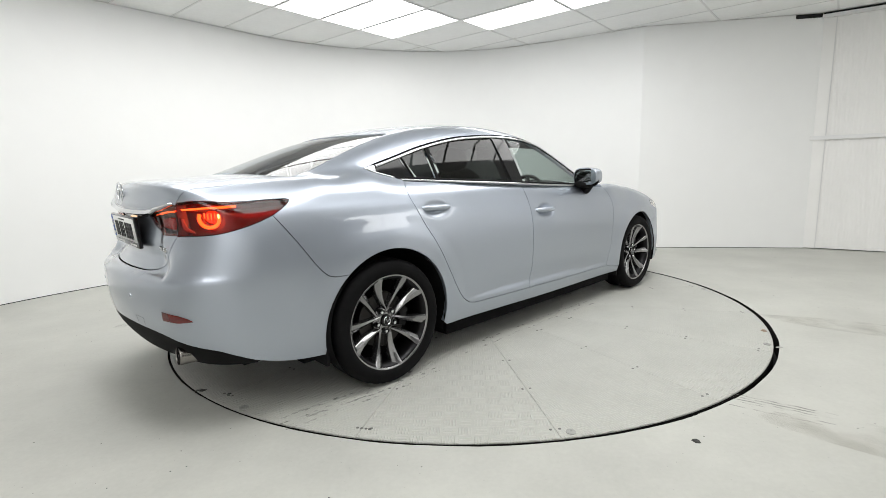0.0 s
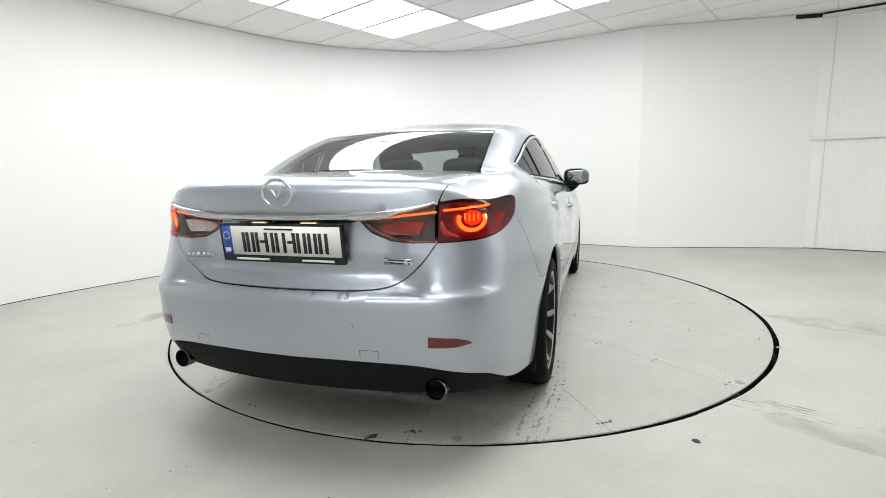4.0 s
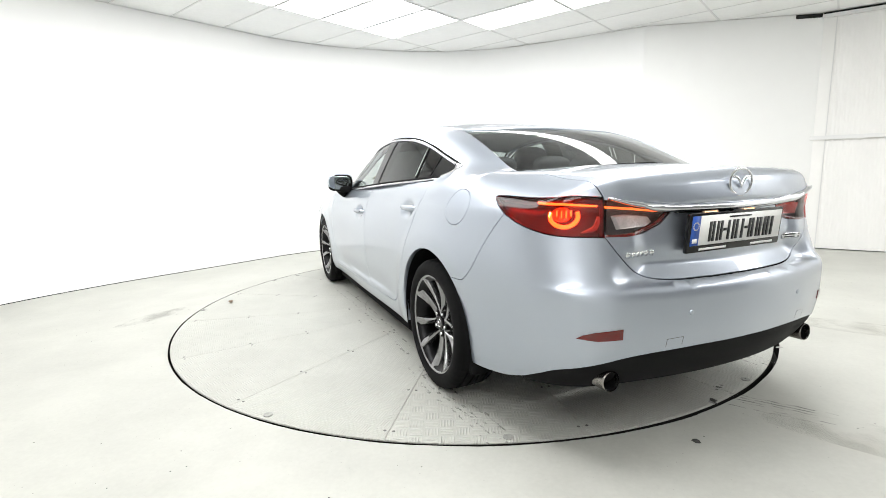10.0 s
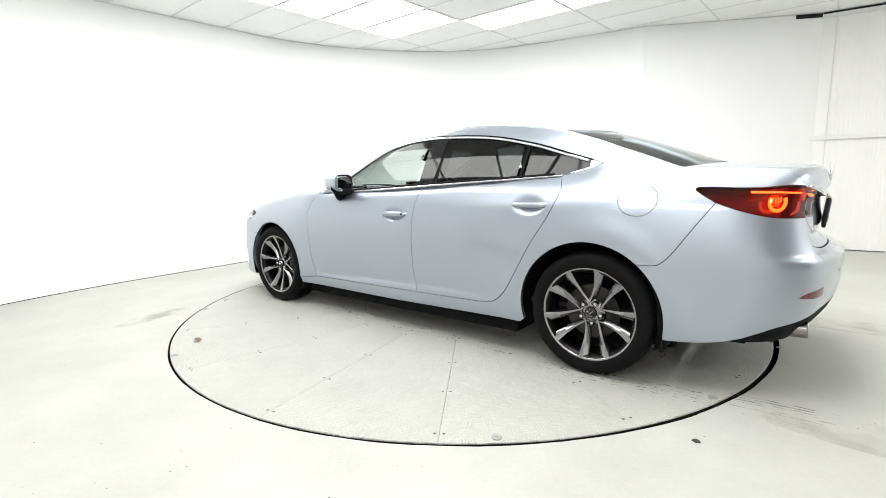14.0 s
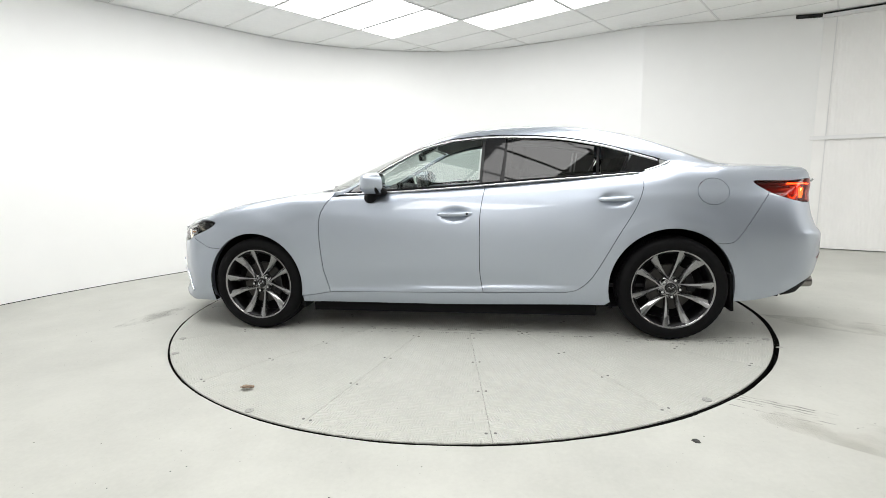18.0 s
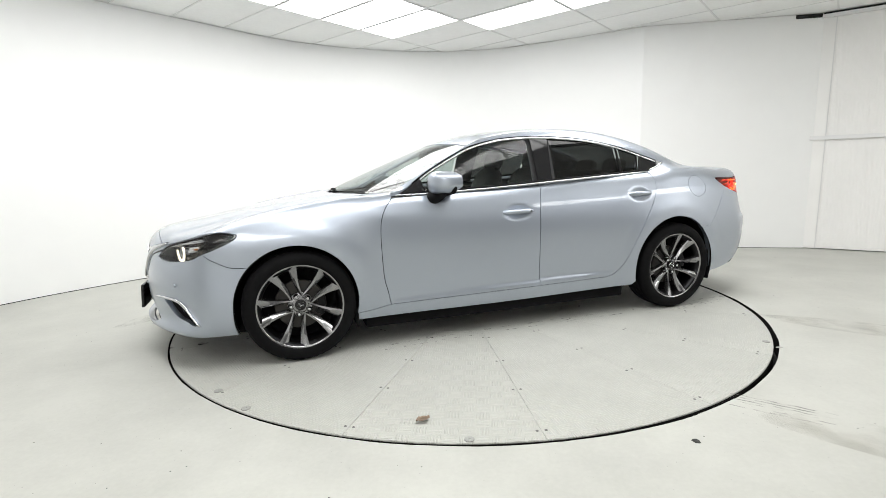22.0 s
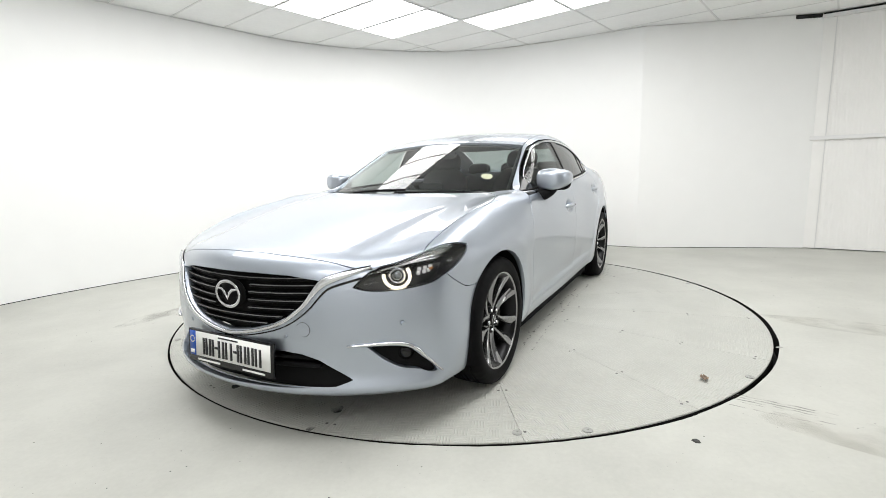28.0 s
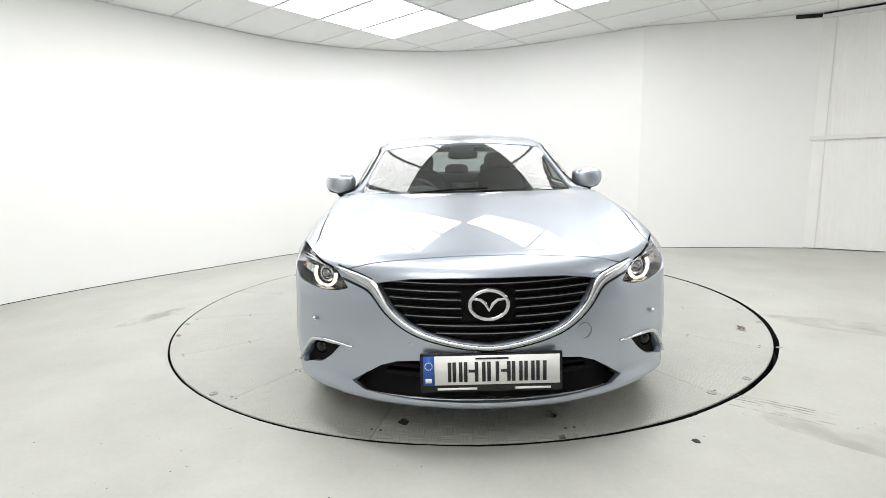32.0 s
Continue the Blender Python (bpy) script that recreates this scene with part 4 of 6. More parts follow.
LAMP_FOOT = seam([(1.895, 0.850, 0.686), (2.0, 0.842, 0.662), (2.11, 0.755, 0.649), (2.150, 0.640, 0.644), (2.152, 0.549, 0.652)])
S_BUMP_F = line(SIDE, [(1.895, 0.686), (1.865, 0.660), (1.80, 0.622), (1.75, 0.601), (1.662, 0.594)])
WIN_TOP = line(SIDE_CAB, [(0.80, 0.958), (0.69, 1.003), (0.614, 1.053), (0.46, 1.146), (0.22, 1.266), (0.08, 1.306), (-0.056, 1.331), (-0.328, 1.345), (-0.712, 1.323), (-1.016, 1.266), (-1.244, 1.199), (-1.398, 1.152), (-1.442, 1.134)])
WIN_TAIL = line(SIDE_CAB, [(-1.442, 1.134), (-1.425, 1.121), (-1.369, 1.102), (-1.30, 1.082), (-1.238, 1.066)])
WIN_FOOT = line(SIDE_CAB, [(-1.238, 1.066), (-1.066, 1.056), (-0.683, 1.035), (-0.262, 1.010), (0.067, 0.990), (0.447, 0.972), (0.80, 0.957)])
SCREEN_SIDE = line(GLASSTOP, [(0.790, 0.722), (0.62, 0.690), (0.40, 0.648), (0.20, 0.606)])
ROOF_SIDE = line(GLASSTOP, [(0.20, 0.606), (-0.3, 0.598), (-0.7, 0.586), (-1.15, 0.545)])
REAR_SIDE = line(GLASSTOP, [(-1.15, 0.545), (-1.45, 0.575), (-1.68, 0.594), (-1.84, 0.598)])
S_LID_TOP = line(HOODTOP, [(-1.84, 0.598), (-2.0, 0.616), (-2.15, 0.622), (-2.225, 0.614)])
S_LID_END = seam([(-2.262, 0.609, 1.060), (-2.305, 0.602, 1.038), (-2.335, 0.597, 1.008)])
TAIL_TOP = seam([(-2.335, 0.597, 1.008), (-2.27, 0.69, 1.022), (-2.139, 0.750, 1.026), (-2.0, 0.778, 1.023), (-1.928, 0.787, 1.017)])
TAIL_FOOT_A = seam([(-1.928, 0.787, 1.017), (-1.913, 0.790, 1.008), (-1.916, 0.792, 0.998), (-1.945, 0.795, 0.972), (-2.0, 0.798, 0.938)])
TAIL_FOOT_B = seam([(-2.0, 0.798, 0.938), (-2.09, 0.790, 0.905), (-2.194, 0.770, 0.882), (-2.27, 0.71, 0.870), (-2.338, 0.588, 0.864)])
S_BUMP_R = line(SIDE, [(-2.0, 0.938), (-1.92, 0.820), (-1.845, 0.705), (-1.80, 0.652), (-1.765, 0.634), (-1.682, 0.631)])
S_LID_FOOT = line(BACK, [(1.05 * math.atan2(y, -1.4 - x), z) for x, y, z in ((-2.338, 0.588, 0.864), (-2.372, 0.535, 0.785), (-2.415, 0.475, 0.722), (-2.440, 0.371, 0.698), (-2.470, 0.18, 0.694), (-2.477, 0.0, 0.694))])
VALANCE = seam([(-2.115, 0.79, 0.300), (-2.20, 0.765, 0.340), (-2.28, 0.715, 0.382), (-2.39, 0.547, 0.435), (-2.47, 0.28, 0.454), (-2.49, 0.0, 0.458)])
S_SILL = line(SIDE, [(1.046, 0.258), (0.95, 0.270), (0.838, 0.288)])

# -- body panels --
panel("front_fender", FENDER, join(S_HOOD, LAMP_TOP[np.argmin(abs(LAMP_TOP[:, 0] - 1.93)) + 1:], LAMP_END, S_BUMP_F,
      arc(*ARCH_F, 43.1, 194.9), S_SILL, S_FRONT[::-1], line3([(0.80, 0.845, 0.955), (0.80, 0.76, 0.975), (0.86, 0.69, 0.985), (0.945, 0.640, 0.975)])), PAINT, car, res=0.028, flange=0.03)
doors = {}
for nm, out, hc in (("front_door", join(S_BELT_F, S_MID, S_FOOT_F[::-1], S_FRONT[::-1]), HANDLES[0]),
                    ("rear_door", join(S_BELT_R, S_REAR, S_FOOT_R[::-1], S_MID[::-1]), HANDLES[1])):
    doors[nm] = panel(nm, SIDE, out, PAINT, car, res=0.024, gap=0.0024, flange=0.025, fine=((hc[0], hc[1], 0.13),))
FUEL = (-1.665, 0.950)
ring = np.array([(FUEL[0] + 0.092 * math.cos(a), FUEL[1] + 0.080 * math.sin(a)) for a in np.linspace(0, 2 * math.pi, 40, endpoint=False)])
fuel_ring = WRAP.place(WRAP.flat(SIDE.place(ring)[0]))[0]
S_UNDER = line(SIDE, [(1.046, 0.212), (0.0, 0.208), (-1.035, 0.225)])
side_out = join(WIN_TOP, WIN_TAIL, S_REAR, S_FOOT_R[::-1], S_FOOT_F[::-1], S_SILL[::-1], S_UNDER, arc(*ARCH_R, -15.5, 132.0), S_BUMP_R[::-1], TAIL_FOOT_A[::-1],
      TAIL_TOP[::-1], S_LID_END[::-1], S_LID_TOP[::-1], REAR_SIDE[::-1], ROOF_SIDE[::-1], SCREEN_SIDE[::-1])
add_side = sheet(WRAP, side_out, holes=[fuel_ring], res=0.026, gap=0.0018, flange=0.025)
add_mesh("body_side", *add_side[:2], PAINT, car, "", add_side[2])
add_side = mirrored(*sheet(WRAP, side_out, res=0.026, gap=0.0018, flange=0.025))
add_mesh("body_side", *add_side[:2], PAINT, car, "", add_side[2])
panel("fuel_flap", WRAP, fuel_ring, PAINT, car, both=False, res=0.03, gap=0.001, flange=0.01)
panel("hood", HOODTOP, join(S_NOSE, flip(S_NOSE)[::-1], flip(LAMP_TOP[np.argmin(abs(LAMP_TOP[:, 1] - 0.64)):np.argmin(abs(LAMP_TOP[:, 0] - 1.93)) + 1]), flip(S_HOOD)[::-1],
      line3([(0.945, -0.640, 0.97), (1.06, -0.36, 0.98), (1.10, 0.0, 0.985), (1.06, 0.36, 0.98), (0.945, 0.640, 0.97)]), S_HOOD,
      LAMP_TOP[np.argmin(abs(LAMP_TOP[:, 1] - 0.64)):np.argmin(abs(LAMP_TOP[:, 0] - 1.93)) + 1][::-1]), PAINT, car, both=False, res=0.028, gap=0.0020, flange=0.03)
GRILLE_HALF = [(0.0, 0.709), (0.15, 0.709), (0.30, 0.704), (0.432, 0.684), (0.405, 0.640), (0.372, 0.592), (0.31, 0.540), (0.24, 0.505), (0.12, 0.474), (0.0, 0.460)]


def front_line(half, step=0.02):
    """A closed front opening from its left half, given as (y, z) from the top centre to the bottom centre."""
    def at(y, z):
        x = 2.0 * np.ones(1)
        return cast(body_field, np.array([(1.2, y, z)]), np.array([(1.0, 0, 0)]))[0]
    left = [at(y, z) for y, z in half]
    return np.array(left), join(np.array(left), flip(np.array(left))[::-1])


def dense(points, step=0.02):
    out = []
    for a, b in zip(points, np.roll(points, -1, 0)):
        k = max(1, int(np.linalg.norm(b - a) / step))
        out += [a + (b - a) * i / k for i in range(k)]
    return np.array(out)


g_left, g_ring = front_line(GRILLE_HALF)
g_ring = dense(g_ring)
l_left, l_ring = front_line([(0.0, 0.388), (0.15, 0.389), (0.29, 0.387), (0.36, 0.378), (0.425, 0.354), (0.48, 0.318), (0.555, 0.270), (0.50, 0.249), (0.28, 0.240), (0.0, 0.236)])
l_ring = dense(l_ring)
FOG = dense(seam([(2.195, 0.632, 0.409), (2.131, 0.738, 0.407), (2.085, 0.786, 0.388), (2.056, 0.800, 0.364), (1.965, 0.832, 0.278), (2.06, 0.790, 0.298), (2.110, 0.750, 0.312), (2.160, 0.694, 0.352)], 0.03))
arch_low_f = line(SIDE, [(1.757, 0.350), (1.757, 0.28), (1.745, 0.205)])
half_bumper = join(S_NOSE[::-1], LAMP_TOP[:np.argmin(abs(LAMP_TOP[:, 1] - 0.63)) + 1][::-1], LAMP_FOOT[::-1], S_BUMP_F, arc(*ARCH_F, 43.1, 0.0), arch_low_f,
                   line(FRONT, [(1.05 * math.atan2(0.86, 0.545), 0.200), (0.75, 0.195), (0.4, 0.196), (0.0, 0.197)]))
panel("front_bumper", FRONT, join(half_bumper, flip(half_bumper)[::-1]), PAINT, car, both=False, holes=[g_ring, l_ring, FOG, flip(FOG)], res=0.026, gap=0.0018, flange=0.035, label="silver front bumper with chrome-edged openings")
half_rear = join(S_LID_FOOT[::-1], TAIL_FOOT_B[::-1], S_BUMP_R, arc(*ARCH_R, 132.0, 194.0), line(SIDE, [(-1.80, 0.255), (-1.95, 0.262), (-2.05, 0.280), (-2.115, 0.300)]), VALANCE)
panel("rear_bumper", BACK, join(half_rear, flip(half_rear)[::-1]), PAINT, car, both=False, res=0.026, gap=0.0018, flange=0.03)
half_val = join(VALANCE[::-1], line3([(-2.115, 0.79, 0.300), (-2.11, 0.785, 0.285)]), line3([(-2.11, 0.785, 0.285), (-2.28, 0.60, 0.288), (-2.40, 0.3, 0.300), (-2.42, 0.0, 0.305)]))
panel("rear_valance", BACK, join(half_val, flip(half_val)[::-1]), PLASTIC, car, both=False, res=0.04, flange=0.05, lift=-0.004, label="matt black lower rear valance")
S_TRUNK_SCREEN = line3([(-1.84, 0.598, 1.13), (-1.885, 0.438, 1.135), (-1.92, 0.193, 1.14), (-1.93, 0.0, 1.14)])
S_LAMP_EDGE = seam([(-2.335, 0.597, 1.008), (-2.34, 0.592, 0.94), (-2.338, 0.588, 0.864)])
LIDLAMP = dense(np.array([(-2.338, 0.589, 1.000), (-2.352, 0.45, 0.976), (-2.370, 0.300, 0.950), (-2.356, 0.345, 0.900), (-2.346, 0.42, 0.870), (-2.345, 0.50, 0.864), (-2.338, 0.581, 0.867)]), 0.025)
half_lid = join(S_TRUNK_SCREEN[::-1], S_LID_TOP, S_LID_END, S_LAMP_EDGE, S_LID_FOOT)
trunk = panel("trunk_lid", LID, join(half_lid, flip(half_lid)[::-1]), PAINT, car, both=False, holes=[LIDLAMP, flip(LIDLAMP)], res=0.026, gap=0.0022, flange=0.025)[0]
roof_half = join(line(GLASSTOP, [(0.27, 0.0), (0.25, 0.28), (0.20, 0.606)]), ROOF_SIDE, line(GLASSTOP, [(-1.15, 0.545), (-1.24, 0.32), (-1.275, 0.0)]))
panel("roof", GLASSTOP, join(roof_half, flip(roof_half)[::-1]), PAINT, car, both=False, res=0.05, gap=0.005, flange=0.02)
panel("headliner", GLASSTOP, join(roof_half, flip(roof_half)[::-1]), HEADLINER, car, both=False, res=0.08, gap=0.02, flange=0, lift=-0.035)
def screen_pane(name, half, material, most):
    """A screen of evenly bent glass: one smooth surface through the cabin's skin."""
    p, f, ln = sheet(GLASSTOP, join(half, flip(half)[::-1]), res=0.05, gap=0.006, flange=0, lift=-0.004)
    mid, span = (p[:, 0].max() + p[:, 0].min()) / 2, np.ptp(p[:, 0]) / 2
    powers = [(i, j) for i in range(4) for j in range(most) if i + j < most + 1]
    terms = lambda q: np.stack([((q[:, 0] - mid) / span) ** i * q[:, 1] ** (2 * j) for i, j in powers], 1)
    c = np.linalg.lstsq(terms(p), p[:, 2], rcond=None)[0]
    p = np.stack([p[:, 0], p[:, 1], terms(p) @ c], 1)
    e = 1e-3
    gx, gy = ((terms(p + d) - terms(p - d)) @ c / (2 * e) for d in (np.array([e, 0, 0]), np.array([0, e, 0])))
    n = np.stack([-gx, -gy, np.ones(len(p))], 1)
    n /= np.linalg.norm(n, axis=1, keepdims=True)
    return add_mesh(name, p, f, material, car, "", [tuple(n[i]) for t in f for i in t])


screen_half = join(line(GLASSTOP, [(1.085, 0.0), (1.045, 0.233), (0.895, 0.575), (0.790, 0.722)]), SCREEN_SIDE, line(GLASSTOP, [(0.20, 0.606), (0.25, 0.28), (0.27, 0.0)]))
screen = screen_pane("windscreen", screen_half, WINDSCREEN, 4)
rear_half = join(line(GLASSTOP, [(-1.275, 0.0), (-1.24, 0.32), (-1.15, 0.545)]), REAR_SIDE, line(GLASSTOP, [(-1.84, 0.598), (-1.885, 0.438), (-1.92, 0.193), (-1.93, 0.0)]))
rear_screen = screen_pane("rear_window", rear_half, REARGLASS, 3)
for nm, half, w in (("windscreen_border", screen_half, 0.03), ("rear_window_border", rear_half, 0.012)):
    full = join(half, flip(half)[::-1])
    inner = GLASSTOP.place(inset(GLASSTOP.flat(full), w))[0]
    panel(nm, GLASSTOP, full, PIANO, car, both=False, holes=[inner], res=0.04, gap=0.004, flange=0, lift=-0.016)
panel("cowl", HOODTOP, join(line3([(1.105, 0.0, 0.9), (1.065, 0.36, 0.9), (0.945, 0.645, 0.9)]), line3([(0.80, 0.72, 0.9), (0.90, 0.50, 0.9), (1.0, 0.2, 0.9), (1.03, 0.0, 0.9)])), PLASTIC, car, res=0.05, gap=0, flange=0, lift=-0.02)

# -- black strips behind the joints, standing in for the shade inside the gaps --
for nm, ch, run in (("door_gap_shade", SIDE, S_FRONT), ("door_gap_shade", SIDE, S_MID), ("door_gap_shade", SIDE, S_REAR), ("door_gap_shade", SIDE, S_FOOT_F), ("door_gap_shade", SIDE, S_FOOT_R), ("hood_gap_shade", HOODTOP, S_HOOD),
                    ("bumper_gap_shade", SIDE, S_BUMP_F), ("bumper_gap_shade", SIDE, S_BUMP_R), ("lid_gap_shade", HOODTOP, S_LID_TOP), ("lid_gap_shade", BACK, S_LID_FOOT), ("hood_gap_shade", FRONT, S_NOSE), ("lamp_gap_shade", FRONT, LAMP_TOP), ("lamp_gap_shade", BACK, TAIL_TOP), ("roof_gap_shade", GLASSTOP, ROOF_SIDE)):
    ribbon(nm, ch, run[::4] if len(run) > 12 else run, 0.016, 0.002, PRIMER, car, lift=-0.009, depth=0.004)

# -- side glass: pieces between the frame lines --
def cut(run, x0, x1):
    k = (run[:, 0] <= max(x0, x1)) & (run[:, 0] >= min(x0, x1))
    return run[k]


def pane(name, top0, top1, foot0, foot1, material, lift, gap):
    t, f = cut(WIN_TOP, top0, top1), cut(WIN_FOOT if foot1 > -1.24 else np.concatenate([WIN_TAIL, WIN_FOOT]), foot0, foot1)
    return panel(name, SIDE_CAB, dense(join(t, f)), material, car, res=0.05, gap=gap, flange=0, lift=lift)


glasses = pane("front_window", 0.80, -0.255, 0.80, -0.235, SIDEGLASS, -0.006, 0.008)
glasses += pane("rear_window_pane", -0.395, -0.998, -0.36, -0.975, PRIVACY, -0.006, 0.008)
pane("door_pillar_cover", -0.245, -0.405, -0.225, -0.37, PIANO, -0.001, 0.002)
pane("pillar_trim", -0.225, -0.46, -0.20, -0.43, TRIM, -0.03, 0.0)
glasses += pane("quarter_glass", -1.012, -1.20, -0.99, -1.13, PRIVACY, -0.006, 0.004)
tail_t, tail_f = cut(WIN_TOP, -1.20, -1.45), join(WIN_TAIL, cut(WIN_FOOT, -1.13, -1.24))
panel("quarter_cover", SIDE_CAB, dense(join(tail_t, tail_f)), PIANO, car, res=0.05, gap=0.004, flange=0, lift=-0.002)
panel("mirror_sail", SIDE_CAB, dense(join(cut(WIN_TOP, 0.80, 0.56), cut(WIN_FOOT, 0.56, 0.80))), PIANO, car, res=0.05, gap=0.004, flange=0, lift=-0.001)
for x0, x1, w in ((-1.005, -0.982, 0.018), (-1.20, -1.13, 0.012)):
    a, b = WIN_TOP[np.argmin(abs(WIN_TOP[:, 0] - x0))], WIN_FOOT[np.argmin(abs(WIN_FOOT[:, 0] - x1))]
    ribbon("window_bar", SIDE_CAB, [a, (a + b) / 2, b], w, 0.003, PLASTIC, car, lift=-0.004)
def inward(run, d):
    """A run of the window's outline moved towards the glass, in the side's flat view."""
    q = run[:, [0, 2]]
    t = np.gradient(q, axis=0)
    n = np.stack([-t[:, 1], t[:, 0]], 1) / np.linalg.norm(t, axis=1, keepdims=True)
    c = np.array([-0.35, 1.14])
    n *= np.where(np.sum(n * (c - q), 1) < 0, -1, 1)[:, None]
    return SIDE_CAB.place(q + n * d)[0]


ribbon("roof_rail_joint", SIDE_CAB, WIN_TOP[10::4], 0.0065, 0.0012, PRIMER, car, lift=0.001, label="dark joint above the door frame")
ribbon("window_chrome_top", SIDE_CAB, inward(WIN_TOP, 0.0125)[13:-2:4], [min(0.016, 0.006 + 0.0022 * i) for i in range(len(WIN_TOP[13:-2:4]))], 0.005, CHROME, car, lift=0.001, label="bright chrome window surround")
ribbon("window_chrome_foot", SIDE_CAB, inward(WIN_FOOT, 0.004)[::6], 0.012, 0.008, CHROME, car, label="bright chrome window sill strip", lift=0.004)
ribbon("window_chrome_tip", SIDE_CAB, inward(WIN_TAIL, 0.006)[::3], [0.016] * len(WIN_TAIL[::3]), 0.007, CHROME, car, lift=0.003)
tri = join(line(SIDE_CAB, [(-1.375, 1.153), (-1.41, 1.145), (-1.437, 1.134)]), line(SIDE_CAB, [(-1.437, 1.132), (-1.418, 1.121), (-1.375, 1.106)]))
panel("chrome_corner", SIDE_CAB, dense(tri), CHROME, car, res=0.04, gap=0.001, flange=0.006, lift=0.004)
ribbon("window_seal", SIDE_CAB, inward(WIN_FOOT, 0.018)[3:-3:6], 0.015, 0.004, PLASTIC, car, lift=-0.002)

# -- door handles, fuel flap, mirrors --
for k, (nm, (cx, cz)) in enumerate(zip(("front_door", "rear_door"), HANDLES)):
    for s, door in zip((1, -1), doors[nm]):
        bm = bmesh.new()
        y0 = float(SIDE.place(np.array([(cx, cz + 0.06)]))[0][0, 1])
        pts = [(cx + 0.118, s * (y0 - 0.002), cz + 0.002), (cx + 0.09, s * (y0 + 0.018), cz + 0.004), (cx, s * (y0 + 0.029), cz + 0.006), (cx - 0.08, s * (y0 + 0.022), cz + 0.007), (cx - 0.118, s * (y0 + 0.004), cz + 0.008)]
        path = smooth_path(pts, 0.015)
        tube(path, [0.008 + 0.008 * min(1, 6 * min(i, len(path) - 1 - i) / len(path)) for i in range(len(path))], 10, bm)
        h = part("handle", bm, PAINT, door)
        if k == 0:
            part("handle_button", lathe([(0.0, 0.004), (0.006, 0.004), (0.007, 0.0)], 12, "Y", (cx - 0.085, s * (y0 + 0.034), cz + 0.007)), PIANO, door)

for s in (1, -1):
    bm = blob((0.098, 0.108, 0.073), (0, 0, 0), 3.4, 32, 18)
    for v in bm.verts:
        u = v.co.y / 0.108
        if v.co.x < -0.035:
            v.co.x = -0.035 - (abs(v.co.x) - 0.035) * 0.12
        v.co.z *= 1.0 - 0.40 * max(u, 0) * (1 if v.co.z < 0 else 0.4)
        v.co.x -= 0.05 * max(u, 0) ** 2
        v.co.y *= s
        v.co += Vector((0.472, s * 0.914, 1.042))
    mirror = part("door_mirror", bm, PAINT, car, "silver door mirror on a black foot")
    bm = blob((0.075, 0.062, 0.030), (0.472, s * 0.876, 0.985), 2.6, 24, 10)
    part("mirror_underside", bm, PLASTIC, mirror)
    bm = bmesh.new()
    tube(smooth_path([(0.53, s * 0.80, 0.945), (0.525, s * 0.85, 0.945), (0.50, s * 0.885, 0.965), (0.485, s * 0.915, 1.0)], 0.015), [0.05, 0.047, 0.044, 0.042, 0.040, 0.040, 0.040, 0.040, 0.04, 0.04, 0.04][:len(smooth_path([(0.53, s * 0.80, 0.945), (0.525, s * 0.85, 0.945), (0.50, s * 0.885, 0.965), (0.485, s * 0.915, 1.0)], 0.015))], 14, bm)
    part("mirror_foot", bm, PLASTIC, mirror)
    bm = blob((0.004, 0.088, 0.056), (0.4215, s * 0.918, 1.038), 3.2, 28, 8)
    part("mirror_glass", bm, MIRRORGLASS, mirror)
    bm = blob((0.016, 0.104, 0.070), (0.434, s * 0.917, 1.038), 3.4, 28, 8)
    part("mirror_rim", bm, PLASTIC, mirror)

